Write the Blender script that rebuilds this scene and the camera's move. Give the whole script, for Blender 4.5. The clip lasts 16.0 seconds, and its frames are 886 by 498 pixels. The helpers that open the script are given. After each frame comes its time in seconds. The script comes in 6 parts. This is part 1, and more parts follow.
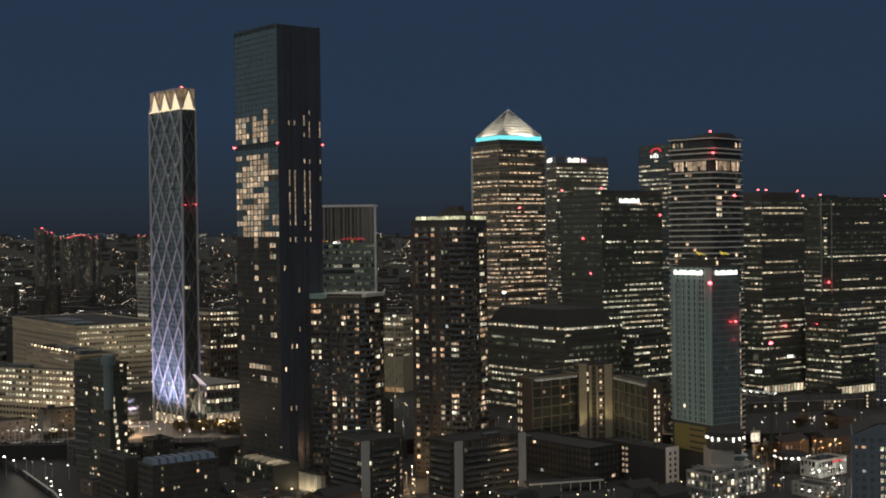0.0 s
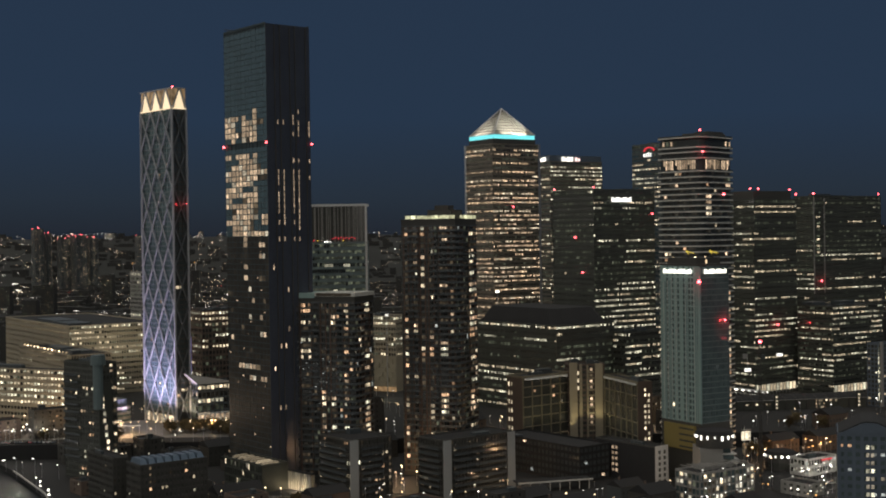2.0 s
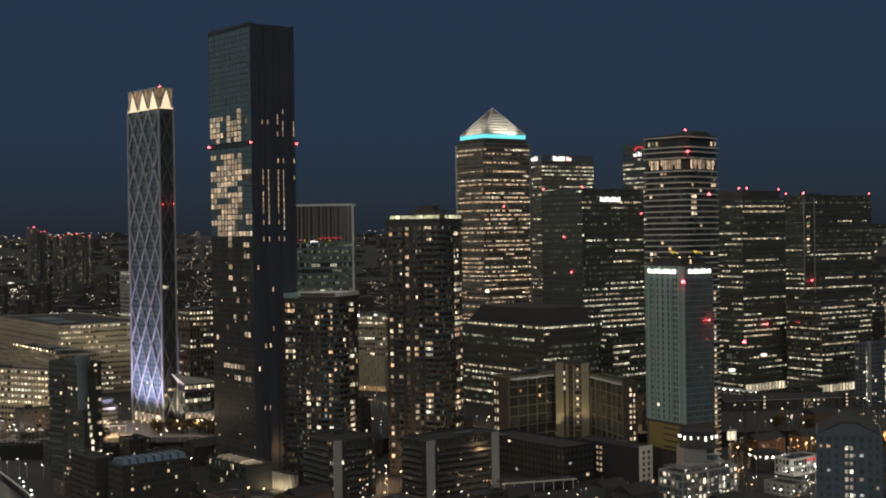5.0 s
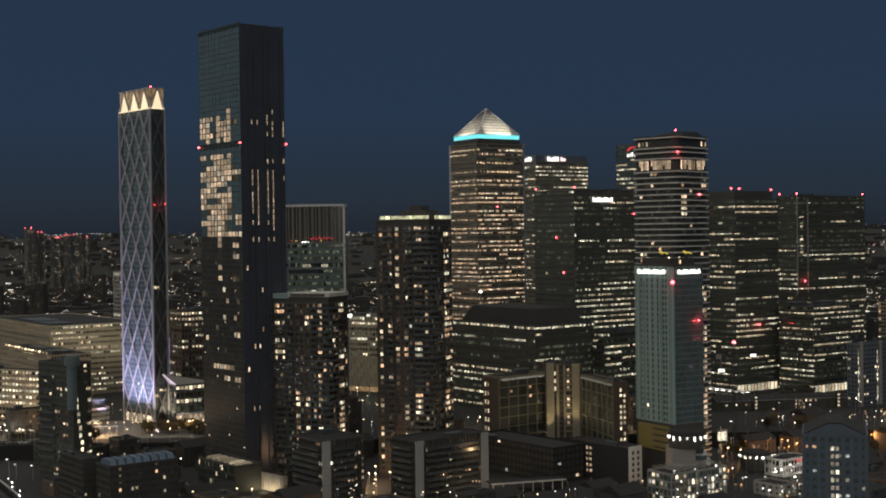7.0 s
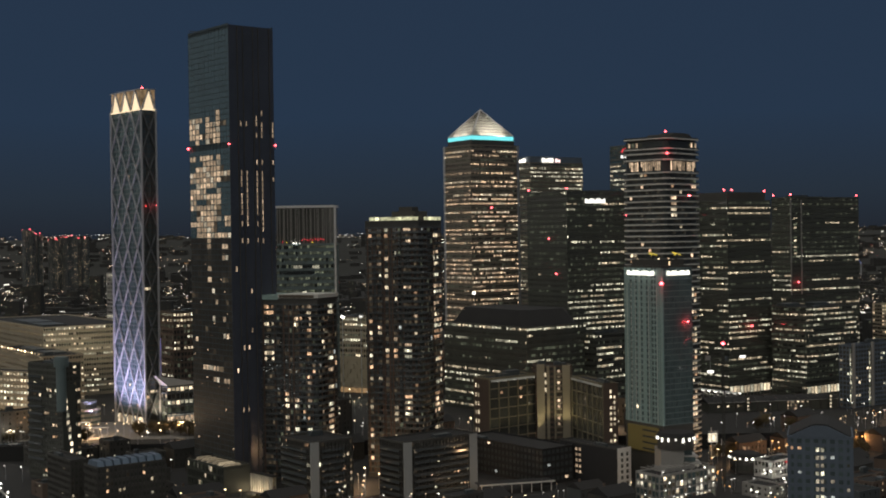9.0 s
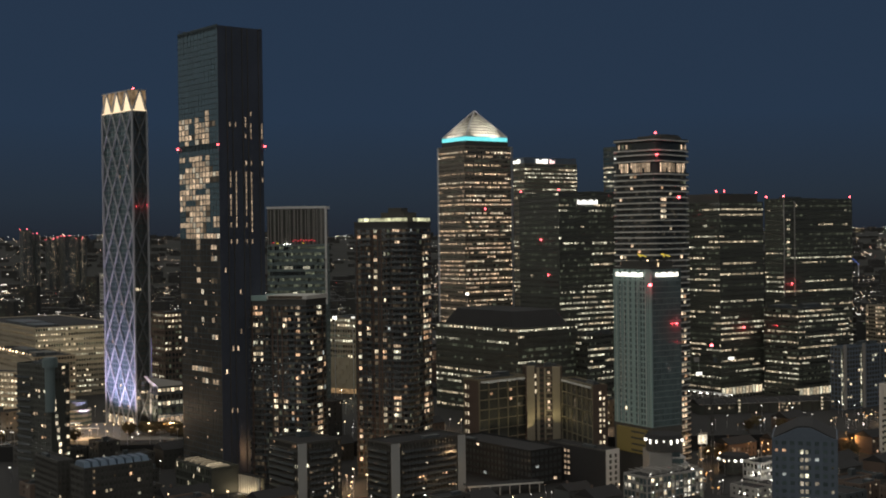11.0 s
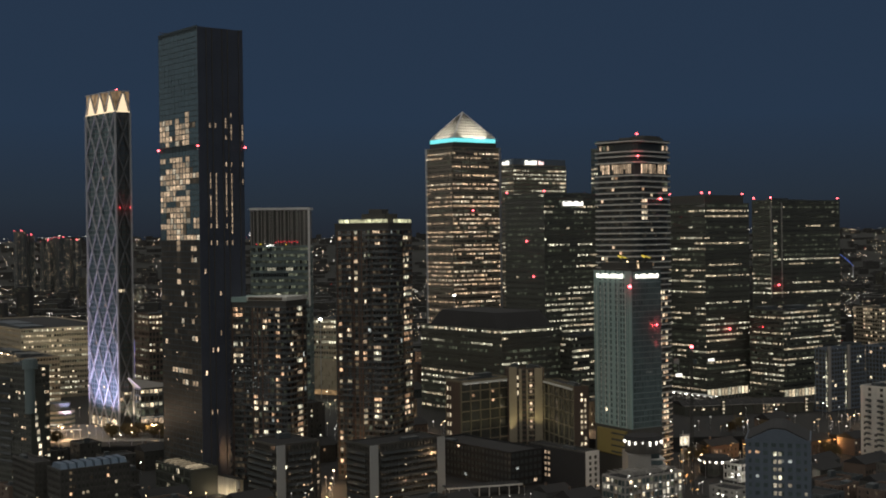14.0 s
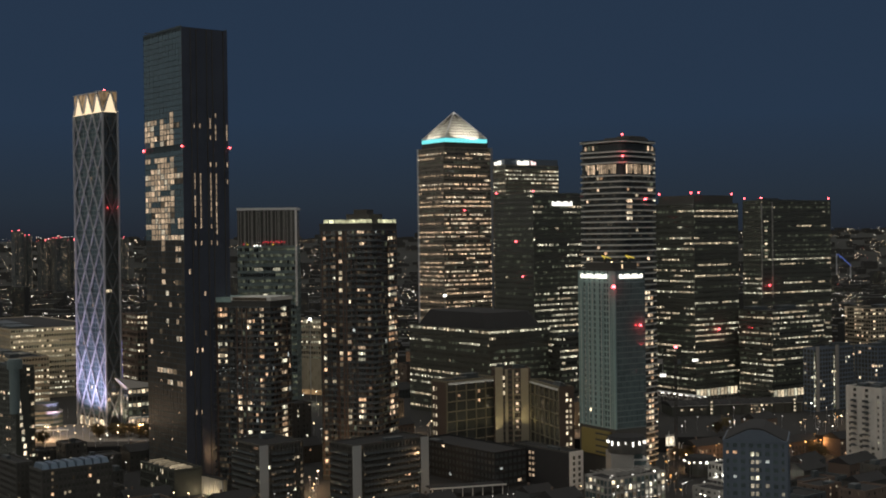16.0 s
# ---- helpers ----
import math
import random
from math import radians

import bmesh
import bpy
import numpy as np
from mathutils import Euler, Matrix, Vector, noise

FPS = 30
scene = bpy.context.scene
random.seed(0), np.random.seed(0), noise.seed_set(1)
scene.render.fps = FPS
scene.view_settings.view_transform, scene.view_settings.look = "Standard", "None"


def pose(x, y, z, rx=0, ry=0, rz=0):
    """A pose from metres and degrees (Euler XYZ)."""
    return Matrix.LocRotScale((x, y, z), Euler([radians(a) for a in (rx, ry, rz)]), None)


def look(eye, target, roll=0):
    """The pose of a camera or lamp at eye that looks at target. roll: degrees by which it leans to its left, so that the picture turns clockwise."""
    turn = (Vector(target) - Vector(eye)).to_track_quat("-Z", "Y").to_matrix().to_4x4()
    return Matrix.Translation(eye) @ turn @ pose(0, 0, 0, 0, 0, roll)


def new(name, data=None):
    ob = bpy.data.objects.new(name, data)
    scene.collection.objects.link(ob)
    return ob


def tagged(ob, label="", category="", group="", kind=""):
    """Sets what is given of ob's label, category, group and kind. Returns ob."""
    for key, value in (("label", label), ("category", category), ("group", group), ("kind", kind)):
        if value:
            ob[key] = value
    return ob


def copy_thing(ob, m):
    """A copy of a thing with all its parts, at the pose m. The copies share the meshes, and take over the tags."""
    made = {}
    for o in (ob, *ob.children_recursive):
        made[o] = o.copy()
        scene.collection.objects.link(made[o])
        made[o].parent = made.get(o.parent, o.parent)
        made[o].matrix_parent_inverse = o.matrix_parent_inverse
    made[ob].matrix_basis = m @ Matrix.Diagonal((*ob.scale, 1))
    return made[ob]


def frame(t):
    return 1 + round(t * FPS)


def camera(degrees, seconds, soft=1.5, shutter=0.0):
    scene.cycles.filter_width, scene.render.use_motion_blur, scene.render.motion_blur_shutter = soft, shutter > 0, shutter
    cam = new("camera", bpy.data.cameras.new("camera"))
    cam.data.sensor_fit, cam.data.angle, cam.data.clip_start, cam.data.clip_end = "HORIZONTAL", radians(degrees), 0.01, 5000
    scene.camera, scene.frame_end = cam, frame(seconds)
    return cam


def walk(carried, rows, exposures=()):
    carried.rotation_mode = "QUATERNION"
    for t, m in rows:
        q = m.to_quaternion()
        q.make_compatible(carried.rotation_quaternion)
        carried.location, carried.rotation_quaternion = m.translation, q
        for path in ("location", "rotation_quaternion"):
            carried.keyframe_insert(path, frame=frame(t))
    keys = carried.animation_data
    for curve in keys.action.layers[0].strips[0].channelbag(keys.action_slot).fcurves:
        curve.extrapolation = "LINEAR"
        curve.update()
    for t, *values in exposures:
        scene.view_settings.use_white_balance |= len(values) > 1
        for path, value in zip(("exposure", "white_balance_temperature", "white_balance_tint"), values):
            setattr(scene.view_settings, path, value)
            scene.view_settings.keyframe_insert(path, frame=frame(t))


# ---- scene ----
cam = camera(38.0, 16.0, soft=1.9)
PATH = [
    (0, (0.299, -0.116, 122.402), (0.347, 1.883, 122.38), -0.7),
    (0.5, (1.505, -0.023, 122.41), (1.553, 1.977, 122.388), -0.8),
    (1, (2.898, 0.053, 122.324), (2.947, 2.053, 122.301), -0.8),
    (1.5, (4.281, -0.089, 122.187), (4.33, 1.91, 122.164), -0.8),
    (2, (5.691, -0.053, 122.201), (5.74, 1.946, 122.178), -0.8),
    (2.5, (7.027, 0.052, 122.389), (7.077, 2.052, 122.366), -0.8),
    (3, (8.343, 0.122, 122.51), (8.393, 2.122, 122.487), -0.8),
    (3.5, (9.597, 0.193, 122.615), (9.647, 2.193, 122.591), -0.8),
    (4, (10.923, 0.183, 122.662), (10.973, 2.182, 122.637), -0.8),
    (6.5, (17.579, 0.352, 122.566), (17.629, 2.352, 122.542), -0.8),
    (7, (18.85, 0.442, 122.541), (18.901, 2.442, 122.517), -0.8),
    (7.5, (20.194, 0.51, 122.509), (20.245, 2.509, 122.485), -0.8),
    (8, (21.799, 0.522, 122.475), (21.849, 2.521, 122.451), -0.8),
    (8.5, (23.335, 0.582, 122.445), (23.385, 2.581, 122.421), -0.8),
    (9, (24.915, 0.608, 122.435), (24.965, 2.607, 122.413), -0.8),
    (11.5, (32.108, 0.898, 122.704), (32.158, 2.897, 122.683), -0.7),
    (12, (33.436, 0.948, 122.706), (33.486, 2.947, 122.685), -0.8),
    (12.5, (35.054, 1.004, 122.778), (35.105, 3.003, 122.757), -0.8),
    (13, (36.836, 1.025, 122.737), (36.887, 3.024, 122.716), -0.7),
    (13.5, (38.792, 1.118, 122.629), (38.842, 3.117, 122.609), -0.8),
    (14, (40.665, 1.261, 122.577), (40.717, 3.261, 122.558), -0.7),
    (14.5, (42.71, 1.276, 122.525), (42.761, 3.276, 122.506), -0.7),
    (15, (45.079, 1.178, 122.509), (45.13, 3.177, 122.49), -0.7),
    (15.5, (47.386, 1.077, 122.529), (47.437, 3.076, 122.51), -0.7),
    (16, (49.684, 1.058, 122.595), (49.734, 3.057, 122.576), -0.7),
]
walk(cam, [(t, look(eye, target, roll)) for t, eye, target, roll in PATH])

# ---- world: clear dusk sky after sunset ----
world = bpy.data.worlds.new("dusk_sky")
scene.world = world
world.use_nodes = True
wt = world.node_tree
for n in list(wt.nodes):
    wt.nodes.remove(n)
w_out = wt.nodes.new("ShaderNodeOutputWorld")
w_bg = wt.nodes.new("ShaderNodeBackground")
w_co = wt.nodes.new("ShaderNodeTexCoord")
w_sep = wt.nodes.new("ShaderNodeSeparateXYZ")
w_ramp = wt.nodes.new("ShaderNodeValToRGB")
wt.links.new(w_co.outputs["Generated"], w_sep.inputs[0])
wt.links.new(w_sep.outputs["Z"], w_ramp.inputs[0])
wt.links.new(w_bg.outputs[0], w_out.inputs[0])
SKY = [(0.0, (0.0165, 0.0210, 0.0300)), (0.03, (0.0200, 0.0300, 0.0450)), (0.09, (0.0200, 0.0370, 0.0680)),
       (0.20, (0.0195, 0.0360, 0.0675)), (0.32, (0.0520, 0.0610, 0.0780)), (0.55, (0.3200, 0.3150, 0.3000)), (1.0, (0.5600, 0.5350, 0.4850))]
# the afterglow in the west, to the left of the view and behind it
WEST = [(0.0, (0.420, 0.390, 0.345)), (0.10, (0.450, 0.425, 0.385)), (0.35, (0.460, 0.448, 0.420)), (1.0, (0.5600, 0.5350, 0.4850))]


def fill(ramp_node, stops):
    el = ramp_node.color_ramp.elements
    while len(el) < len(stops):
        el.new(0.5)
    for e, (p, c) in zip(el, stops):
        e.position, e.color = p, (*c, 1)


fill(w_ramp, SKY)
w_west = wt.nodes.new("ShaderNodeValToRGB")
fill(w_west, WEST)
wt.links.new(w_sep.outputs["Z"], w_west.inputs[0])
w_map = wt.nodes.new("ShaderNodeMapRange")
w_map.interpolation_type = "SMOOTHSTEP"
w_map.inputs["From Min"].default_value, w_map.inputs["From Max"].default_value = -0.35, 1.0
w_dot = wt.nodes.new("ShaderNodeVectorMath")
w_dot.operation = "DOT_PRODUCT"
w_dot.inputs[1].default_value = (-0.74, -0.67, 0.0)
wt.links.new(w_co.outputs["Generated"], w_dot.inputs[0])
wt.links.new(w_dot.outputs["Value"], w_map.inputs["Value"])
w_mix = wt.nodes.new("ShaderNodeMix")
w_mix.data_type = "RGBA"
wt.links.new(w_map.outputs[0], w_mix.inputs["Factor"])
wt.links.new(w_ramp.outputs[0], w_mix.inputs["A"])
wt.links.new(w_west.outputs[0], w_mix.inputs["B"])
wt.links.new(w_mix.outputs["Result"], w_bg.inputs[0])
w_bg.inputs[1].default_value = 1.0


def lamp(kind, name, at, power, colour, size=1.0, aim=None, cone=60):
    data = bpy.data.lights.new(name, kind)
    data.energy, data.color = power, colour
    if kind == "AREA":
        data.size = size
    else:
        data.shadow_soft_size = size
    if kind == "SPOT":
        data.spot_size, data.spot_blend = radians(cone), 0.6
    ob = new(name, data)
    ob.matrix_world = look(at, aim) if aim else pose(*at)
    return ob


SODIUM, WARM, WHITE, LILAC = (1.0, 0.5, 0.17), (1.0, 0.63, 0.33), (1.0, 0.92, 0.78), (0.70, 0.62, 1.0)
# the lit square at the foot of the lattice tower, its floodlights, and the streets
GLOWS = [(-175, 800, 14000, WARM), (-120, 806, 15000, WARM), (-205, 812, 9000, WARM), (-4, 668, 7000, WARM), (22, 672, 6000, WARM), (56, 676, 1200, WARM), (-1, 686, 3500, WARM),
         (182, 735, 14000, WHITE), (205, 716, 6000, SODIUM), (240, 735, 5000, SODIUM), (187, 604, 2500, WHITE), (132, 632, 3000, WARM), (292, 760, 2500, SODIUM),
         (-228, 830, 6000, WARM), (-30, 760, 7000, WARM), (150, 800, 8000, WARM), (-195, 780, 9000, WARM),
         (330, 810, 4000, WARM), (52, 640, 1500, WARM), (-10, 604, 1500, WARM), (-215, 905, 9000, WARM), (-330, 900, 9000, WARM), (20, 1100, 12000, WARM),
         (240, 1010, 9000, WHITE), (216, 662, 3500, WHITE), (236, 662, 3500, WHITE), (-22, 962, 3000, (1.0, 0.95, 0.6)), (45, 810, 6000, WARM), (-236, 784, 3000, WHITE), (-218, 783, 3000, WHITE)]


def low(y):
    """The quarter by the river lies nine metres below the raised streets of the office quarter."""
    return -9.0 if y < 772 else 0.0


for gx, gy, power, colour in GLOWS:
    lamp("POINT", "street_glow", (gx, gy - 1.45, low(gy) + 7.6), power, colour, 0.3)

# ---- materials ----


def nodes_of(name):
    m = bpy.data.materials.new(name)
    m.use_nodes = True
    t = m.node_tree
    return m, t, t.nodes["Principled BSDF"]


def surface(name, colour, rough=0.7, metal=0.0, vary=0.25, fine=0.9, coarse=0.06, bump=0.15, tint=None, ior=1.45):
    """A painted, mineral or metal surface: grain and broad stains in object space, some shift from piece to piece."""
    m, t, p = nodes_of(name)
    co = t.nodes.new("ShaderNodeTexCoord")
    a, b = t.nodes.new("ShaderNodeTexNoise"), t.nodes.new("ShaderNodeTexNoise")
    a.inputs["Scale"].default_value, b.inputs["Scale"].default_value = fine, coarse
    a.inputs["Detail"].default_value, b.inputs["Detail"].default_value = 6, 4
    info = t.nodes.new("ShaderNodeObjectInfo")
    geo = t.nodes.new("ShaderNodeNewGeometry")
    for n in (a, b):
        t.links.new(co.outputs["Object"], n.inputs["Vector"])
    total = None
    for sock, k in ((a.outputs["Fac"], 0.8), (b.outputs["Fac"], 1.2), (info.outputs["Random"], 0.4), (geo.outputs["Random Per Island"], 0.6)):
        mul = t.nodes.new("ShaderNodeMath")
        mul.operation = "MULTIPLY"
        mul.inputs[1].default_value = k / 3
        t.links.new(sock, mul.inputs[0])
        if total is None:
            total = mul
        else:
            add = t.nodes.new("ShaderNodeMath")
            t.links.new(total.outputs[0], add.inputs[0])
            t.links.new(mul.outputs[0], add.inputs[1])
            total = add
    ramp = t.nodes.new("ShaderNodeValToRGB")
    tint = tint or colour
    ramp.color_ramp.elements[0].position, ramp.color_ramp.elements[1].position = 0.2, 0.8
    ramp.color_ramp.elements[0].color = (*[c * (1 - vary) for c in colour], 1)
    ramp.color_ramp.elements[1].color = (*[min(1, c * (1 + vary)) for c in tint], 1)
    t.links.new(total.outputs[0], ramp.inputs[0])
    t.links.new(ramp.outputs[0], p.inputs["Base Color"])
    bm_ = t.nodes.new("ShaderNodeBump")
    bm_.inputs["Strength"].default_value = bump
    bm_.inputs["Distance"].default_value = 0.1
    t.links.new(a.outputs["Fac"], bm_.inputs["Height"])
    t.links.new(bm_.outputs[0], p.inputs["Normal"])
    p.inputs["Roughness"].default_value, p.inputs["Metallic"].default_value, p.inputs["IOR"].default_value = rough, metal, ior
    return m


def glow(name, colour, strength, spread=0.75, sampled=False, room=0.0):
    """Something that gives off light: a lamp, a sign or a lit room behind a pane. Brightness differs from pane to pane."""
    m, t, p = nodes_of(name)
    p.inputs["Base Color"].default_value = (0.03, 0.03, 0.03, 1)
    p.inputs["Roughness"].default_value = 0.3
    p.inputs["Specular IOR Level"].default_value = 0.12
    p.inputs["Emission Color"].default_value = (*colour, 1)
    info, geo = t.nodes.new("ShaderNodeObjectInfo"), t.nodes.new("ShaderNodeNewGeometry")
    add, fr, pw, mul = (t.nodes.new("ShaderNodeMath") for _ in range(4))
    fr.operation, pw.operation, mul.operation = "FRACT", "POWER", "MULTIPLY_ADD"
    t.links.new(info.outputs["Random"], add.inputs[0])
    t.links.new(geo.outputs["Random Per Island"], add.inputs[1])
    t.links.new(add.outputs[0], fr.inputs[0])
    t.links.new(fr.outputs[0], pw.inputs[0])
    pw.inputs[1].default_value = 2.3
    t.links.new(pw.outputs[0], mul.inputs[0])
    mul.inputs[1].default_value = strength * spread * 2.7
    mul.inputs[2].default_value = strength * (1 - spread)
    last = mul
    if room:
        # furniture, blinds and lamps inside break up each lit pane
        nz = t.nodes.new("ShaderNodeTexNoise")
        nz.inputs["Scale"].default_value, nz.inputs["Detail"].default_value = room, 3
        t.links.new(geo.outputs["Position"], nz.inputs["Vector"])
        mr = t.nodes.new("ShaderNodeMapRange")
        mr.inputs["From Min"].default_value, mr.inputs["From Max"].default_value = 0.3, 0.7
        mr.inputs["To Min"].default_value, mr.inputs["To Max"].default_value = 0.3, 1.55
        t.links.new(nz.outputs["Fac"], mr.inputs["Value"])
        last = t.nodes.new("ShaderNodeMath")
        last.operation = "MULTIPLY"
        t.links.new(mul.outputs[0], last.inputs[0])
        t.links.new(mr.outputs[0], last.inputs[1])
    t.links.new(last.outputs[0], p.inputs["Emission Strength"])
    m.cycles.emission_sampling = "AUTO" if sampled else "NONE"
    return m


M = {
    "asphalt": surface("asphalt", (0.026, 0.026, 0.026), 0.85, vary=0.35, fine=0.6, coarse=0.02),
    "paving": surface("paving", (0.22, 0.205, 0.185), 0.85, vary=0.35, fine=0.5, coarse=0.03),
    "scrub": surface("scrub", (0.026, 0.027, 0.024), 0.95, vary=0.5, fine=0.05, coarse=0.004),
    "concrete": surface("concrete", (0.30, 0.29, 0.27), 0.8, vary=0.25),
    "pale_concrete": surface("pale_concrete", (0.58, 0.57, 0.53), 0.75, vary=0.2),
    "dark_cladding": surface("dark_cladding", (0.066, 0.064, 0.058), 0.55, vary=0.3),
    "grey_cladding": surface("grey_cladding", (0.090, 0.104, 0.110), 0.45, 0.2, vary=0.25),
    "blue_panel": surface("blue_panel", (0.115, 0.145, 0.185), 0.5, 0.1, vary=0.25),
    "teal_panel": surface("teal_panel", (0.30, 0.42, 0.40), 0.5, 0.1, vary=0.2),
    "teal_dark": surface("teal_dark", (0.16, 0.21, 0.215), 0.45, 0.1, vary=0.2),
    "teal_glass": surface("teal_glass", (0.11, 0.15, 0.155), 0.2, 0.0, vary=0.5, bump=0.01, ior=1.6),
    "white_panel": surface("white_panel", (0.68, 0.68, 0.66), 0.6, vary=0.12),
    "stone": surface("stone", (0.36, 0.315, 0.235), 0.75, vary=0.2),
    "end_panel": surface("end_panel", (0.36, 0.37, 0.36), 0.7, vary=0.15),
    "office_wall": surface("office_wall", (0.074, 0.079, 0.068), 0.5, vary=0.25),
    "clay": surface("clay", (0.13, 0.080, 0.060), 0.8, vary=0.3),
    "olive_stone": surface("olive_stone", (0.22, 0.195, 0.135), 0.8, vary=0.25),
    "brick": surface("brick", (0.14, 0.105, 0.085), 0.85, vary=0.35, fine=2.0),
    "yellow_panel": surface("yellow_panel", (0.26, 0.205, 0.07), 0.55, vary=0.2),
    "roofing": surface("roofing", (0.030, 0.030, 0.031), 0.9, vary=0.35),
    "blue_roof": surface("blue_roof", (0.14, 0.19, 0.25), 0.45, 0.4, vary=0.25),
    "steel": surface("steel", (0.55, 0.56, 0.58), 0.38, 0.85, vary=0.15),
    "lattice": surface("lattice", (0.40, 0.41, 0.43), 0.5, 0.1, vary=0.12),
    "lattice_shaded": surface("lattice_shaded", (0.13, 0.14, 0.15), 0.6, 0.1, vary=0.2),
    "pyramid_steel": surface("pyramid_steel", (0.60, 0.58, 0.50), 0.6, 0.1, vary=0.3, fine=0.7),
    "glass": surface("glass", (0.050, 0.050, 0.048), 0.07, 0.0, vary=0.6, bump=0.01, ior=2.1),
    "blue_glass": surface("blue_glass", (0.068, 0.128, 0.160), 0.07, 0.5, vary=0.35, bump=0.004),
    "pale_glass": surface("pale_glass", (0.15, 0.18, 0.185), 0.12, 0.5, vary=0.3, bump=0.004),
    "black_glass": surface("black_glass", (0.085, 0.087, 0.078), 0.15, 0.0, vary=0.5, bump=0.01, ior=2.0),
    "night_glass": surface("night_glass", (0.055, 0.064, 0.066), 0.3, 0.0, vary=0.5, bump=0.01, ior=1.35),
    "dark_front": surface("dark_front", (0.058, 0.066, 0.086), 0.25, 0.0, vary=0.35, bump=0.02),
    "sea_frame": surface("sea_frame", (0.13, 0.165, 0.18), 0.5, 0.1, vary=0.15),
    "sea_glass": surface("sea_glass", (0.24, 0.34, 0.36), 0.15, 0.5, vary=0.3, bump=0.004),
    "tower_frame": surface("tower_frame", (0.042, 0.066, 0.078), 0.65, 0.0, vary=0.15),
    "steel_cladding": surface("steel_cladding", (0.20, 0.175, 0.14), 0.45, 0.25, vary=0.2),
    "railing_glass": surface("railing_glass", (0.09, 0.10, 0.105), 0.1, 0.0, vary=0.3, bump=0.01, ior=1.7),
    "bark": surface("bark", (0.10, 0.075, 0.05), 0.9, vary=0.3, fine=4),
    "leaf": surface("leaf", (0.11, 0.085, 0.042), 0.85, vary=0.5, tint=(0.14, 0.105, 0.05)),
    "water": surface("water", (0.006, 0.008, 0.009), 0.3, 0.0, vary=0.2, fine=0.35, coarse=0.05, bump=0.9, ior=1.33),
    "amber": glow("lit_amber_room", (1.0, 0.60, 0.34), 0.75, 0.65, room=0.7),
    "warm": glow("lit_warm_room", (1.0, 0.71, 0.46), 0.85, 0.65, room=0.7),
    "cream": glow("lit_cream_office", (1.0, 0.81, 0.54), 0.90, 0.6, room=0.8),
    "white": glow("lit_white_office", (1.0, 0.93, 0.68), 0.90, 0.65, room=0.8),
    "cool": glow("lit_cool_room", (0.92, 0.98, 0.92), 0.36, 0.7, room=0.8),
    "flat": glow("lit_flat", (1.0, 0.73, 0.48), 0.52, 0.4, room=0.9),
    "flat_pale": glow("lit_pale_flat", (1.0, 0.86, 0.64), 0.40, 0.45, room=0.9),
    "tower_warm": glow("lit_tower_office", (1.0, 0.69, 0.42), 1.35, 0.5, room=0.6),
    "tower_pale": glow("lit_tower_room", (1.0, 0.82, 0.57), 1.25, 0.5, room=0.6),
    "gloom": glow("half_dark_office", (0.86, 0.95, 0.64), 0.060, 0.75, room=0.45),
    "faint": glow("faint_room", (1.0, 0.88, 0.66), 0.022, 0.7, room=0.4),
    "dim": glow("dim_stairwell", (0.82, 0.88, 0.58), 0.085, 0.7, room=0.5),
    "dusky": glow("dim_curtained_room", (1.0, 0.74, 0.46), 0.06, 0.7, room=0.6),
    "reflected_city": glow("reflected_city_glow", (1.0, 0.80, 0.56), 0.008, 0.5, room=0.5),
    "lamp_warm": glow("lamp_warm", (1.0, 0.72, 0.42), 3.4, 0.85),
    "lamp_white": glow("lamp_white", (1.0, 0.95, 0.85), 3.6, 0.7),
    "lamp_sodium": glow("lamp_sodium", (1.0, 0.48, 0.14), 3.2, 0.85),
    "beacon": glow("red_beacon", (1.0, 0.10, 0.12), 9.0, 0.2),
    "sign": glow("sign_white", (1.0, 0.97, 0.90), 1.6, 0.05),
    "sign_bright": glow("sign_brilliant", (1.0, 0.95, 0.82), 2.2, 0.1),
    "sign_pink": glow("sign_pink", (1.0, 0.7, 0.66), 1.6, 0.05),
    "sign_red": glow("sign_red", (1.0, 0.06, 0.08), 0.9, 0.05),
    "sign_yellow": glow("sign_yellow", (1.0, 0.75, 0.08), 0.9, 0.05),
    "sign_blue": glow("sign_blue", (0.16, 0.28, 1.0), 0.7, 0.05),
    "cyan": glow("cyan_band", (0.22, 0.95, 0.98), 0.95, 0.03, sampled=True),
    "crown": glow("crown_panel", (1.0, 0.78, 0.50), 1.15, 0.1),
    "crown_dim": glow("crown_return", (1.0, 0.66, 0.36), 0.22, 0.2, room=0.3),
    "roof_light": glow("lit_roof_light", (1.0, 0.80, 0.52), 0.28, 0.5, room=1.6),
    "shop_bright": glow("lit_entrance_panel", (1.0, 0.88, 0.66), 0.95, 0.2, room=0.7),
    "shop": glow("lit_shop_front", (1.0, 0.62, 0.30), 0.5, 0.4, room=0.35),
    "hall": glow("lit_glass_hall", (1.0, 0.91, 0.72), 0.75, 0.8, room=2.2),
    "violet": glow("violet_light_strip", (0.42, 0.36, 1.0), 0.5, 0.1, room=0.2),
    "far_panel": surface("far_panel", (0.036, 0.036, 0.034), 0.8, vary=0.4, fine=0.2, coarse=0.02),
    "city_bright": glow("city_light_bright", (1.0, 0.93, 0.8), 2.6, 0.6),
    "city_warm": glow("city_light_warm", (1.0, 0.74, 0.47), 3.8, 0.95),
    "city_white": glow("city_light_white", (1.0, 0.95, 0.82), 3.3, 0.95),
    "city_red": glow("city_light_red", (1.0, 0.08, 0.06), 1.2, 0.6),
}

# ---- building blocks of mesh ----


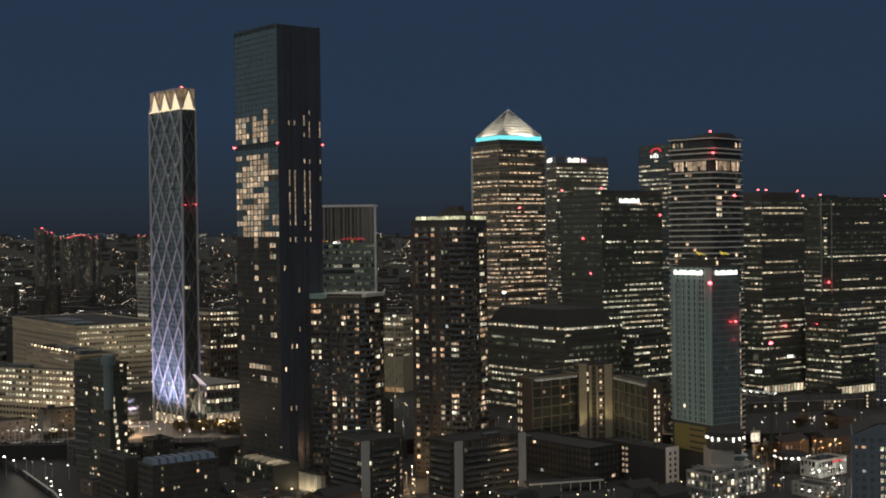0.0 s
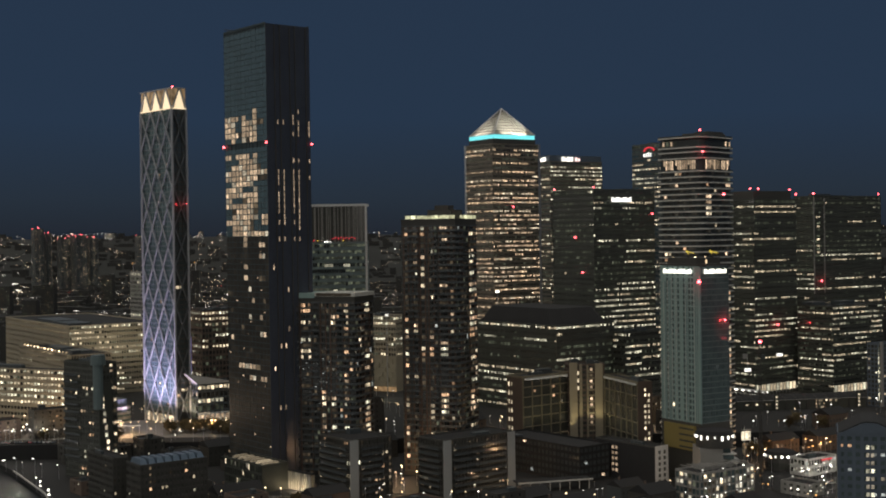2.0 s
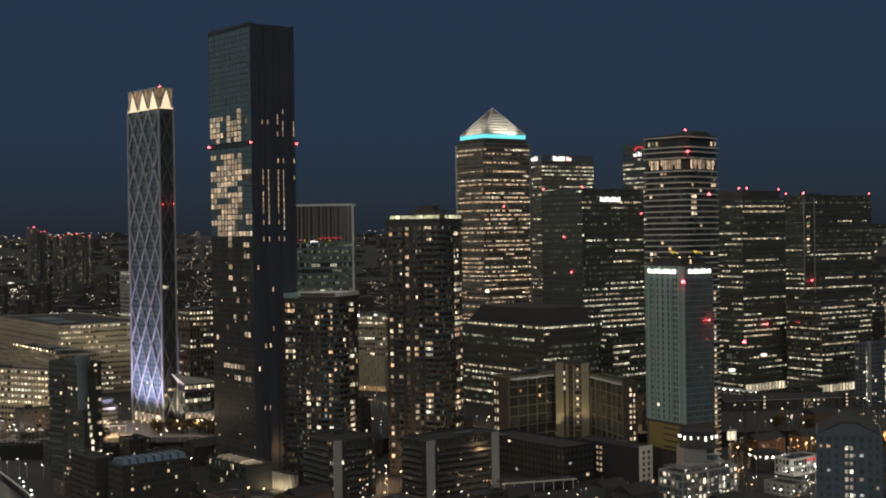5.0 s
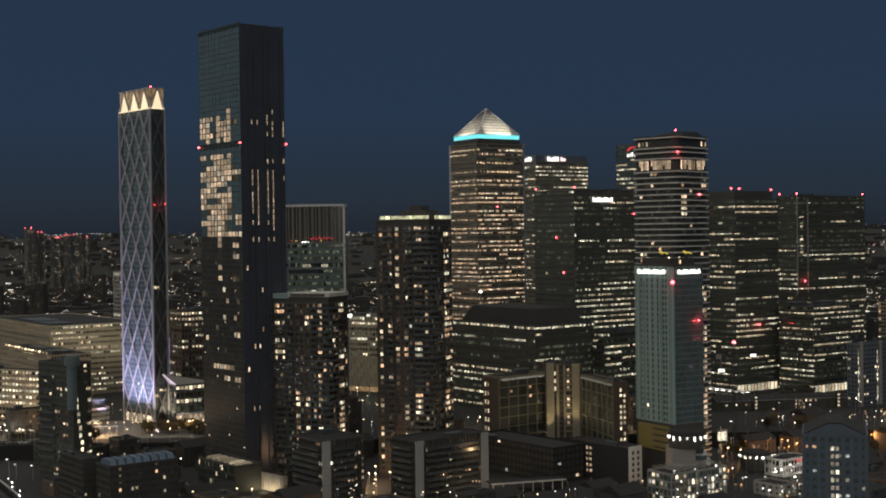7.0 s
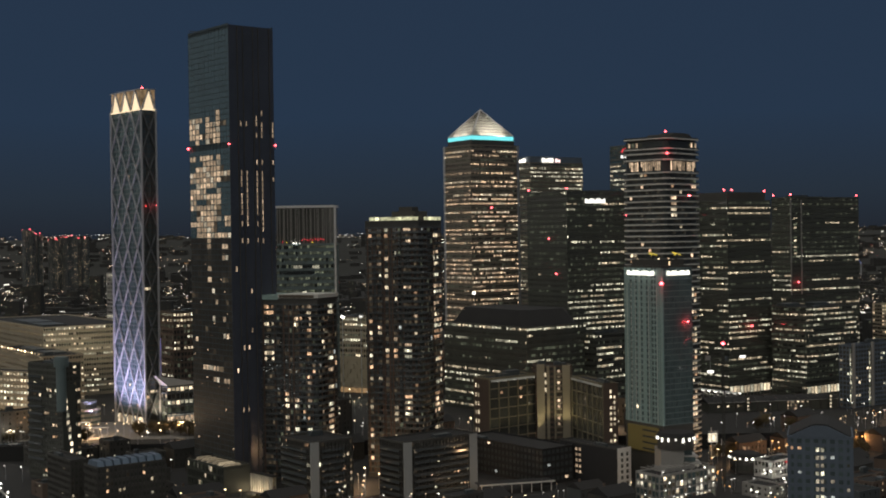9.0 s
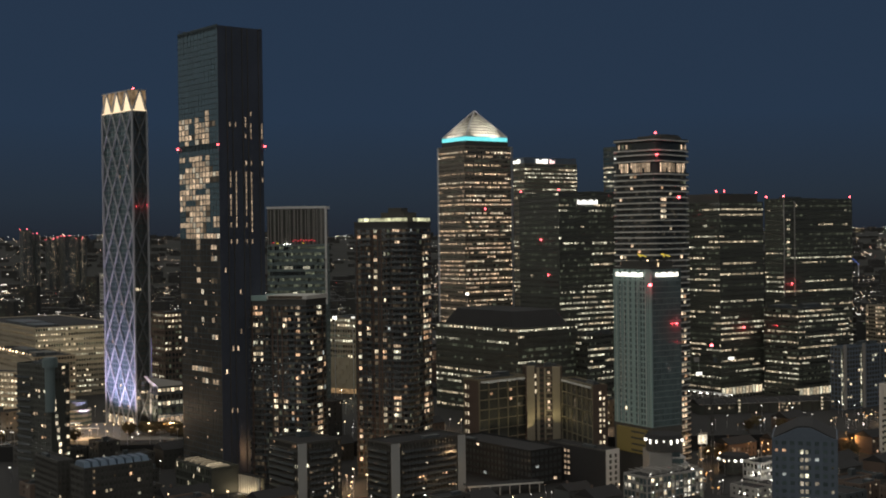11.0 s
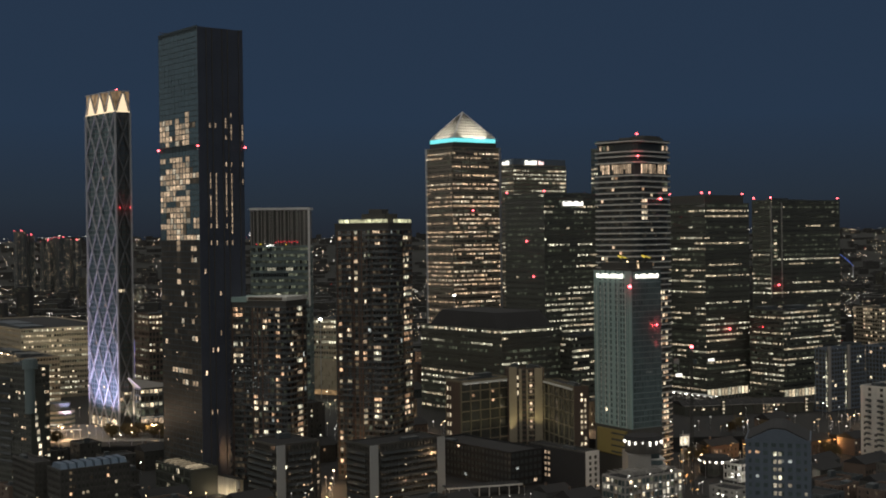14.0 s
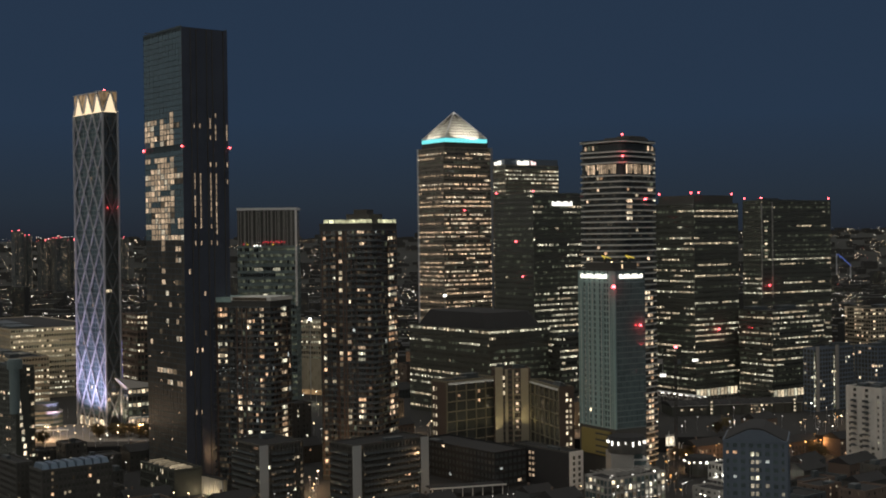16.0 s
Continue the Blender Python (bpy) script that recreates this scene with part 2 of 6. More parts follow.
class Geo:
    """Plain lists of vertices and faces."""

    def __init__(self):
        self.v, self.f = [], []

    def add(self, vs, fs):
        k = len(self.v)
        self.v += vs
        self.f += [tuple(i + k for i in f) for f in fs]
        return self

    def box(self, x0, x1, y0, y1, z0, z1):
        vs = [(x, y, z) for z in (z0, z1) for x, y in ((x0, y0), (x1, y0), (x1, y1), (x0, y1))]
        return self.add(vs, [(3, 2, 1, 0), (4, 5, 6, 7), (0, 1, 5, 4), (1, 2, 6, 5), (2, 3, 7, 6), (3, 0, 4, 7)])

    def quad(self, *vs):
        return self.add(list(vs), [tuple(range(len(vs)))])

    def prism(self, poly, z0, z1, top=1.0):
        n = len(poly)
        cx, cy = sum(p[0] for p in poly) / n, sum(p[1] for p in poly) / n
        vs = [(x, y, z0) for x, y in poly] + [(cx + (x - cx) * top, cy + (y - cy) * top, z1) for x, y in poly]
        return self.add(vs, [tuple(range(n))[::-1], tuple(range(n, 2 * n))] + [(i, (i + 1) % n, (i + 1) % n + n, i + n) for i in range(n)])

    def beam(self, a, b, w):
        a, b = Vector(a), Vector(b)
        d = (b - a).normalized()
        s = d.cross(Vector((0, 0, 1)))
        s = s.normalized() if s.length > 1e-3 else Vector((1, 0, 0))
        u = s.cross(d)
        vs = [tuple(p + s * i * w / 2 + u * j * w / 2) for p in (a, b) for i, j in ((-1, -1), (1, -1), (1, 1), (-1, 1))]
        return self.add(vs, [(3, 2, 1, 0), (4, 5, 6, 7), (0, 1, 5, 4), (1, 2, 6, 5), (2, 3, 7, 6), (3, 0, 4, 7)])

    def mesh(self, name, material):
        me = bpy.data.meshes.new(name)
        me.from_pydata(self.v, [], self.f)
        me.materials.append(material)
        me.update()
        return me


def part(name, geo, material, parent, label="", kind=""):
    """Links a Geo (or a mesh) as one mesh object under a thing or under a part."""
    me = geo.mesh(name, material) if isinstance(geo, Geo) else geo
    ob = new(name, me)
    ob.parent = parent
    return tagged(ob, label, "", "", kind)


def thing(name, label, category, m, group="", kind=""):
    ob = new(name)
    ob.empty_display_size = 2
    ob.matrix_world = m
    return tagged(ob, label, category, group, kind)


def setting(name, geo, material, label, m=None, category=""):
    ob = new(name, geo.mesh(name, material))
    if m:
        ob.matrix_world = m
    return tagged(ob, label, category, "", "structure")


UNIT = {}


def pane_mesh(key):
    if key not in UNIT:
        UNIT[key] = Geo().box(-0.5, 0.5, -0.02, 0.02, 0, 1).mesh("window_pane", M[key])
    return UNIT[key]


def lit_rooms(nf, nb, rng, zones, fh, z0, mats, run=True):
    """Which rooms are lit: floor by floor, the share of each zone (from, to, share), in runs (offices) or one by one (flats)."""
    out = np.full((nf, nb), -1)
    weight = rng.choice([0.15, 0.5, 1.0, 2.4], nb) if nb > 3 else np.ones(nb)
    for k in range(nf):
        z = z0 + k * fh
        share = 0.0
        for a, b, p in zones:
            if a <= z < b:
                share = p
        if run:
            share = min(0.97, max(0.0, share * rng.choice([0.05, 0.4, 1.0, 1.5, 2.0]))) if share < 0.9 else share
            on, m = rng.random() < share, rng.integers(len(mats))
            for i in range(nb):
                if rng.random() < 0.16:
                    on, m = rng.random() < share, rng.integers(len(mats))
                if on and rng.random() < 0.87:
                    out[k, i] = m
        else:
            for i in range(nb):
                if rng.random() < share * weight[i]:
                    out[k, i] = rng.integers(len(mats))
                    if i + 1 < nb and rng.random() < 0.3:
                        out[k, i + 1] = out[k, i]
    return out


def facade(root, face, u0, u1, z0, z1, fh, bay, wall, glass, lit, mats, sp=1.0, mull=0.25, rec=0.35, proud=0.06, cap=90, off=0.0, blank=None, inset=0.0):
    """A storeyed front with floor bands, mullions, dark panes and lit rooms. face 'r' runs along x at y = off, 'l' along y at x = off."""
    nf, nb = max(1, int(round((z1 - z0) / fh))), max(1, int(round((u1 - u0) / bay)))
    fh, bay = (z1 - z0) / nf, (u1 - u0) / nb
    to = (lambda u, n, z: (u, off - n, z)) if face == "r" else (lambda u, n, z: (off - n, u, z))

    def slab(g, ua, ub, na, nb_, za, zb):
        a, b = to(ua, na, za), to(ub, nb_, zb)
        g.box(min(a[0], b[0]), max(a[0], b[0]), min(a[1], b[1]), max(a[1], b[1]), za, zb)

    bands, posts, dark = Geo(), Geo(), Geo()
    for k in range(nf + 1):
        za = z0 + k * fh
        slab(bands, u0 + (rec if face == "l" else 0), u1, -rec, 0, za, min(z1, za + sp) if k < nf else za + 0.4)
    if mull > 0:
        for i in range(nb + 1):
            u = min(max(u0 + i * bay, u0 + mull / 2 + 0.01), u1 - mull / 2 - 0.01)
            slab(posts, u - mull / 2, u + mull / 2, -rec, proud, z0 + 0.02, z1 + 0.3)
    cells = []
    n = -rec + 0.06
    for k in range(nf):
        for i in range(nb):
            if blank is not None and blank(k, i, nf, nb):
                slab(bands, u0 + i * bay, u0 + (i + 1) * bay, -rec, -0.02, z0 + k * fh, z0 + (k + 1) * fh)
                continue
            ua, ub = u0 + i * bay + mull / 2, u0 + (i + 1) * bay - mull / 2
            za, zb = z0 + k * fh + sp, z0 + (k + 1) * fh - 0.02
            if lit[k % lit.shape[0], i % lit.shape[1]] >= 0:
                cells.append((ua, ub, za, zb, mats[lit[k % lit.shape[0], i % lit.shape[1]]]))
            else:
                dark.quad(to(ua, n, za), to(ub, n, za), to(ub, n, zb), to(ua, n, zb))
    part("floor_band", bands, wall, root, kind="stuff")
    if posts.v:
        part("mullion", posts, wall, root, kind="stuff")
    if dark.v:
        part("dark_window", dark, glass, root, "unlit dark glass", "stuff")
    order = list(range(len(cells)))
    random.Random(len(cells) + int(u1 * 10)).shuffle(order)
    rest = {}
    cap = int(cap * 0.66)
    for j, q in enumerate(order):
        ua, ub, za, zb, key = cells[q]
        if key == "gloom":
            rest.setdefault(key, Geo()).quad(to(ua, n, za), to(ub, n, za), to(ub, n, zb), to(ua, n, zb))
            continue
        slim = 0.1 * (ub - ua) * (0.4 + (q * 7 % 5) / 4)
        ua, ub, za, zb = ua + inset + slim, ub - inset - slim, za + inset + (zb - za) * (0.18 + 0.07 * (q * 3 % 4)), zb - inset
        if j < cap:
            ob = new("window", pane_mesh(key))
            ob.parent = root
            c = to((ua + ub) / 2, n, za)
            ob.matrix_basis = Matrix.LocRotScale(c, Euler((0, 0, 0 if face == "r" else -radians(90))), (ub - ua, 1, zb - za))
        else:
            rest.setdefault(key, Geo()).quad(to(ua, n, za), to(ub, n, za), to(ub, n, zb), to(ua, n, zb))
    for key, g in rest.items():
        part("lit_window", g, M[key], root, "lit rooms behind glass", "stuff")
    return fh, bay


SEED = [7]


def building(name, label, category, x, y, turn, wl, wr, h, fh, bay, wall, glass, zones_l, zones_r, mats, run=True, sp=1.0, mull=0.25,
             rec=0.35, cap=80, roof="roofing", z0=None, plant=True, group="", bays=None, parapet=1.2, proud=0.06, inset=0.0, patchy=0.0):
    """A rectangular building. (x, y): its corner towards the river; its fronts run wr along the turn and wl across it."""
    SEED[0] += 1
    rng = np.random.default_rng(SEED[0])
    root = thing(name, label, category, pose(x, y, 0, 0, 0, turn), group)
    wall_m, glass_m = M[wall], M[glass]
    base = low(y)
    z0 = base if z0 is None else z0
    part("body", Geo().box(rec, wr, rec, wl, base, h), wall_m, root)
    for face, w, zones in (("l", wl, zones_l), ("r", wr, zones_r)):
        b = bay if bays is None else bays[face]
        nf, nb = max(1, int(round((h - z0) / fh))), max(1, int(round(w / b)))
        lit = lit_rooms(nf, nb, rng, zones, fh, z0, mats, run)
        if run:
            # offices with only a few lamps left on
            for k in range(nf):
                share = rng.choice([0.06, 0.3, 0.65])
                lit[k][(lit[k] < 0) & (rng.random(nb) < share)] = len(mats)
        facade(root, face, 0, w, z0, h, fh, b, wall_m, glass_m, lit, [*mats, "gloom"], sp, mull, rec, proud, cap, inset=inset,
               blank=(lambda k, i, nf, nb: math.sin(k * 12.9 + i * 78.2 + x) * 0.5 + 0.5 < patchy) if patchy else None)
    if z0 > base + 0.5:
        part("base_storey", Geo().box(0.1, wr - 0.1, 0.1, wl - 0.1, base, z0), wall_m, root)
    rim = Geo()
    for a in ((0, wr, -0.08, 0.35), (0, wr, wl - 0.35, wl)):
        rim.box(*a, h + 0.02, h + parapet)
    for a in ((-0.08, 0.35, 0.36, wl - 0.36), (wr - 0.35, wr, 0.36, wl - 0.36)):
        rim.box(*a, h + 0.02, h + parapet)
    part("parapet", rim, wall_m, root)
    part("roof", Geo().box(0.36, wr - 0.36, 0.36, wl - 0.36, h, h + 0.3), M[roof], root)
    if plant:
        for _ in range(int(rng.integers(2, 5)) if h > 30 else 1):
            a, b, c = rng.uniform(0.12, 0.3) * wr, rng.uniform(0.12, 0.3) * wl, rng.uniform(1.2, 3.2)
            px, py = rng.uniform(1, max(1.1, wr - a - 1)), rng.uniform(1, max(1.1, wl - b - 1))
            g = Geo().box(px, px + a, py, py + b, h + 0.3, h + 0.3 + c)
            for s in range(4):
                g.box(px - 0.08, px + a + 0.08, py - 0.08, py + b + 0.08, h + 0.5 + s * c * 0.2, h + 0.55 + s * c * 0.2)
            part("plant_room", g, M["grey_cladding"], root)
    return root


def beacon(root, at, size=0.8, spill=None):
    """A red aircraft warning lamp on a bracket, in its tower's own metres."""
    ring = [(math.cos(a) * size, math.sin(a) * size) for a in np.linspace(0, 2 * math.pi, 10, endpoint=False)]
    g = Geo().prism(ring, 0, size * 0.9).prism([(p[0] * 0.95, p[1] * 0.95) for p in ring], size * 0.92, size * 1.5, 0.4)
    lens = part("warning_light", g, M["beacon"], root, "red glowing warning lamp")
    lens.location = at
    if spill:
        # extra red lamp set off from the lens, standing in for its halo
        lamp("POINT", "warning_halo", tuple(root.matrix_basis @ Vector([at[i] + spill[i] for i in range(3)])), spill[3], (1.0, 0.05, 0.06), 0.4)
    part("bracket", Geo().box(-0.15, 0.15, -0.15, 0.15, -1.4, -0.02).box(0, 0.9, -0.1, 0.1, -1.4, -1.2), M["steel"], lens)
    return lens

# ---- ground, river, hills ----


def height(x, y):
    r = math.hypot(x, y)
    s = min(1.0, max(0.0, (r - 2700) / 2050))
    return -14 + 135 * s * s * (3 - 2 * s) + 7 * s * noise.noise((x / 700, y / 700, 0)) + 5 * s * noise.noise((x / 160, y / 160, 3))


g = Geo()
xs = list(range(-7000, -3000, 500)) + list(range(-3000, 3001, 100)) + list(range(3500, 7001, 500))
ys = list(range(-5000, 2600, 400)) + list(range(2600, 5201, 80)) + list(range(5400, 8001, 400))
g.v = [(x, y, height(x, y)) for y in ys for x in xs]
nx = len(xs)
g.f = [(j * nx + i, j * nx + i + 1, (j + 1) * nx + i + 1, (j + 1) * nx + i) for j in range(len(ys) - 1) for i in range(nx - 1)]
setting("ground", g, M["scrub"], "dark plain rising to low wooded hills at the horizon")
setting("pavement", Geo().prism([(-150, 340), (900, 340), (900, 772), (-246, 772), (-222, 735), (-186, 669), (-162, 611)], -14, -9), M["asphalt"],
        "dark quayside ground between the streets and buildings")
setting("pavement_far", Geo().prism([(-1900, 772.01), (1900, 772.01), (2600, 3050), (-2600, 3050)], -14, 0), M["asphalt"], "dark city ground of streets and yards")
setting("water", Geo().quad((-900, 300, -11.6), (-149, 300, -11.6), (-149, 771, -11.6), (-900, 771, -11.6)), M["water"], "dark rippled river water beside the quay")
# quay edge stones and its lamps come later; lit roads and squares
for name, poly, mat, label in [
        ("plaza", [(-238, 790), (-62, 790), (-75, 850), (-150, 870), (-238, 860)], "paving", "lit paved square round the foot of the lattice tower"),
        ("road", [(-230, 774), (-60, 776), (-60, 789), (-230, 786)], "asphalt", "dark asphalt road beside the square"),
        ("road_side", [(172, 690), (300, 768), (310, 754), (182, 676)], "asphalt", "asphalt road under orange street lamps"),
        ("yard", [(185, 640), (240, 640), (262, 690), (200, 690)], "asphalt", "asphalt yard between low lit buildings"),
        ("court", [(-84, 628), (-48, 628), (-52, 648), (-80, 654)], "paving", "lit paved court between apartment blocks"),
        ("court_side", [(-6, 650), (12, 650), (12, 700), (-6, 700)], "asphalt", "asphalt court between apartment blocks")]:
    z_ = low(min(p[1] for p in poly))
    setting(name, Geo().prism(poly, z_, z_ + 0.14), M[mat], label)
g = Geo()
for a, b in (((-162, 611), (-186, 669)), ((-186, 669), (-222, 735)), ((-150, 340), (-162, 611))):
    n = int(math.dist(a, b) / 3)
    for i in range(n):
        p, q = [(a[0] + (b[0] - a[0]) * k / n, a[1] + (b[1] - a[1]) * k / n) for k in (i + 0.02, i + 0.98)]
        g.beam((*p, -8.8), (*q, -8.8), 0.7)
setting("trim", g, M["pale_concrete"], "pale stone coping along the quay edge")

# ---- the lattice tower ----
NF = thing("residential_tower", "slender glass tower in a floodlit diamond lattice, crown glowing", "skyscraper", pose(-147.8, 837, 0, 0, 0, 40))
NWL, NWR, NTOP = 40.7, 9.8, 206.0
rng = np.random.default_rng(3)
part("body", Geo().box(0.6, NWR, 0.6, NWL, 0, NTOP), M["dark_cladding"], NF)
for face, w in (("l", NWL), ("r", NWR)):
    zones = [(6, 30, 0.03), (30, 200, 0.012)]
    lit = lit_rooms(62, int(round(w / 3.4)), rng, zones, 3.2, 8, ["warm", "cream"], False)
    facade(NF, face, 0, w, 8, NTOP, 3.2, 3.4, M["sea_frame" if face == "l" else "dark_cladding"], M["sea_glass" if face == "l" else "pale_glass"], lit, ["warm", "cream"], 0.9, 0.12, 0.5, 0.02, 60)
for i in range(11):
    part("lobby_window", pane_mesh("cream" if i % 3 else "warm"), None, NF).matrix_basis = Matrix.LocRotScale((0.5, 2.4 + i * 3.6, 0.6), Euler((0, 0, -radians(90))), (3.1, 1, 5.6))
# diagonals: the fronts carry three and one diamonds across
mesh_of = {}
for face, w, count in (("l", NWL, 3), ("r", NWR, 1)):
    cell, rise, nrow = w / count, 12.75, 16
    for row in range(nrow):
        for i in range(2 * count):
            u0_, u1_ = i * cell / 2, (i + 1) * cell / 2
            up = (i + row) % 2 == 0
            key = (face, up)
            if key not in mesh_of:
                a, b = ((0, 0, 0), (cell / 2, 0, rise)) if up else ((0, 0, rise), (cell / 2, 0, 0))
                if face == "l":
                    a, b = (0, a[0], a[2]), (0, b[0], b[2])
                # same lattice paint on both; the narrow front's shade is put into its colour
                mesh_of[key] = Geo().beam(a, b, 0.8).mesh("diagonal", M["lattice" if face == "l" else "lattice_shaded"])
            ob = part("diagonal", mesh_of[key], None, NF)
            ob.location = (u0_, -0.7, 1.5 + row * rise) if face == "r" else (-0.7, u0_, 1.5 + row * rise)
for cx, cy in ((-0.7, -0.7), (-0.7, NWL), (NWR, -0.7)):
    part("corner_column", Geo().box(cx - 0.55, cx + 0.55, cy - 0.55, cy + 0.55, 0, NTOP), M["lattice"], NF)
for face, w, count in (("l", NWL, 3), ("r", NWR, 1)):
    to = (lambda u, n, z: (u, -n, z)) if face == "r" else (lambda u, n, z: (-n, u, z))
    c = w / count
    za, zb = NTOP + 0.6, NTOP + 13.4
    for i in range(count):
        u = i * c
        part("crown_panel", Geo().quad(to(u + 0.14 * c, 0.1, za), to(u + 0.90 * c, 0.1, za), to(u + 0.56 * c, 0.1, zb - 1.2), to(u + 0.48 * c, 0.1, zb - 1.2)), M["crown"], NF, "glowing crown panel")
        part("crown_return", Geo().quad(to(u, 0.02, za), to(u + c, 0.02, za), to(u + c, 0.02, zb), to(u, 0.02, zb)), M["crown_dim"], NF)
        for a, b in (((u, za), (u + 0.5 * c, zb)), ((u + c, za), (u + 0.54 * c, zb))):
            part("crown_frame", Geo().beam(to(a[0], 0.6, a[1]), to(b[0], 0.6, b[1]), 0.8), M["lattice"], NF)
    part("crown_rail", Geo().beam(to(0, 0.6, zb), to(w, 0.6, zb), 0.7), M["lattice"], NF)
    part("crown_rail", Geo().beam(to(0, 0.6, za - 0.4), to(w, 0.6, za - 0.4), 0.6), M["crown"], NF)
part("crown_core", Geo().box(0.4, NWR, 0.4, NWL, NTOP, NTOP + 9), M["dark_cladding"], NF)


def place(x, y, turn, u, v):
    a = radians(turn)
    return x + u * math.cos(a) - v * math.sin(a), y + u * math.sin(a) + v * math.cos(a)


for u, v in ((-24, 2), (-24, 14), (-24, 27), (-24, 39)):
    px, py = place(-147.8, 837, 40, u, v)
    qx, qy = place(-147.8, 837, 40, 0, v)
    lamp("SPOT", "flood_light", (px, py, 2), 115000, LILAC, 0.6, (qx, qy, 74), 104)
px, py = place(-147.8, 837, 40, 6, -7)
lamp("SPOT", "flood_light", (px, py, 2), 30000, (1.0, 0.8, 0.55), 0.6, (*place(-147.8, 837, 40, 6, 0), 50), 80)

part("light_strip", Geo().box(NWR + 0.56, NWR + 0.8, -1.2, -0.7, 2, 58), M["violet"], NF, "violet light strip up the corner")

# ---- the tall dark tower ----
PT = thing("residential_tower", "very tall dark glass tower with one front half lit", "skyscraper", pose(-70.1, 684, 0, 0, 0, 37.5))
PW, PD, PH, STOREY = 27.3, 44.5, 234.7, 3.0
rng = np.random.default_rng(5)
part("body", Geo().box(0.3, PW, -0.1, PD, -9, PH), M["tower_frame"], PT)
# windows across the side front, from its far edge to the corner: two narrow, one wide
WIDTHS = [3.36, 3.36, 4.74] * 3 + [3.36] * 3
# the lit rooms of the upper flats, storey by storey downwards (# bright, d dim, . dark)
ROOMS = ["........#...", "####.#..#...", "###..####dd.", "###..####...", "####d####...", "..#..#d##...", "............", "##.####.#...", "....#####...", "..#######d..", "############",
         "#########ddd", "..######....", "#####...#...", "#########...", "##...d###...", "########d...", "..d#####d...", "..#######.##", "#######d..##", "..#####d....", "..##########",
         ".....#......", ".....#...##.", "............", ".........##.", "............", ".....#......", "............", ".....#...dd.", "............", "......#.....", "dd..........", ".......#..d.",
         "............", ".d..........", "......#..#..", "............", "....d.......", ".........##.", ".#..........", "............", "......d.....", "............"]
ROOMS += ["............", "...#####d...", "............", "......##.##.", "............"]
bands, posts, dark, dim, reflected_city, spark = Geo(), Geo(), Geo(), Geo(), Geo(), Geo()
edges = [PD]
for w in WIDTHS:
    edges.append(edges[-1] - w)
for v in edges:
    posts.box(0.06, 0.3, max(0, v - 0.16), min(PD, v + 0.16), -9, PH)
for k in range(-20, 63):
    z = (188.3 if k < 6 else 185.4) - STOREY * k
    if not -9 < z < PH - 3:
        continue
    bands.box(0.0, 0.29, 0.02, PD - 0.02, z - 0.2, z + 0.16)
    rooms = ROOMS[k] if 0 <= k < len(ROOMS) else "." * 12
    for i, room in enumerate(rooms):
        v0, v1, z0, z1 = edges[i + 1] + 0.17, edges[i] - 0.17, z + 0.18, z + STOREY - 0.22
        q = [(0.12, v0, z0), (0.12, v1, z0), (0.12, v1, z1), (0.12, v0, z1)]
        if room == "#":
            ob = part("window", pane_mesh("flat" if (i * 7 + k * 3) % 5 else "flat_pale"), None, PT)
            ob.matrix_basis = Matrix.LocRotScale((0.1, (v0 + v1) / 2, z0 + 0.06), Euler((0, 0, -radians(90))), (v1 - v0 - 0.5, 1, z1 - z0 - 0.12))
        elif room == "d":
            dim.quad(*q)
        elif z < 121:
            # the dark city mirrored in the lower glass, painted as a faint brown glow
            reflected_city.quad(*q)
            # glints of reflected city lights, put in as small glowing boxes
            if rng.random() < 0.04:
                a_, b_ = v0 + rng.uniform(0.2, 1.6), z0 + rng.uniform(0.2, 1.6)
                spark.box(0.0, 0.08, a_, a_ + 0.7, b_, b_ + 0.7)
        else:
            dark.quad(*q)
part("floor_band", bands, M["tower_frame"], PT, kind="stuff")
part("mullion", posts, M["tower_frame"], PT, kind="stuff")
part("dark_window", dark, M["blue_glass"], PT, "unlit blue-black glass", "stuff")
part("dim_window", dim, M["dusky"], PT, "dimly lit rooms", "stuff")
part("curtained_window", reflected_city, M["reflected_city"], PT, "panes with the dark city's reflection put in as brown glow", "stuff")
part("room_lamp", spark, M["warm"], PT, "small glowing specks for reflected city lights", "stuff")
part("dark_front", Geo().box(0, PW, -0.35, -0.12, -9, 235.2), M["dark_front"], PT, "near-black glass front with narrow slots")
SLOTS = {6.8: (2, 10, 11, 12, 14, 15, 16, 17, 19, 22), 10.2: (2, *range(10, 20), 22), 16.3: (1, 2, 4, 8, *range(10, 18), 19, 22), 19.6: (0, 2, 3, 4, 8, *range(10, 21), 22), 26.4: (2, 3, 4, 8, 11)}
for u, lit in SLOTS.items():
    part("fin", Geo().box(u - 1.9, u - 1.5, -0.75, -0.36, -9, 235), M["dark_cladding"], PT)
    for k in lit:
        ob = part("slot_window", pane_mesh("flat"), None, PT)
        ob.matrix_basis = Matrix.LocRotScale((u, -0.38, (188.0 if k < 6 else 185.6) - STOREY * k), None, (0.55, 1, 2.4))
for u, k in ((3, 27), (12, 31), (23, 34), (12, 38), (7, 41), (10, 41), (3, 45), (23, 48), (6, 52), (9, 52)):
    part("slot_window", pane_mesh("warm"), None, PT).matrix_basis = Matrix.LocRotScale((u, -0.38, 185.6 - STOREY * k), None, (0.7, 1, 2.4))
rim = Geo().box(0, PW, PD - 0.4, PD, PH, PH + 1.2).box(0, 0.4, 0.02, PD - 0.42, PH, PH + 1.2).box(PW - 0.4, PW, 0.02, PD - 0.42, PH, PH + 1.2)
part("parapet", rim, M["tower_frame"], PT)
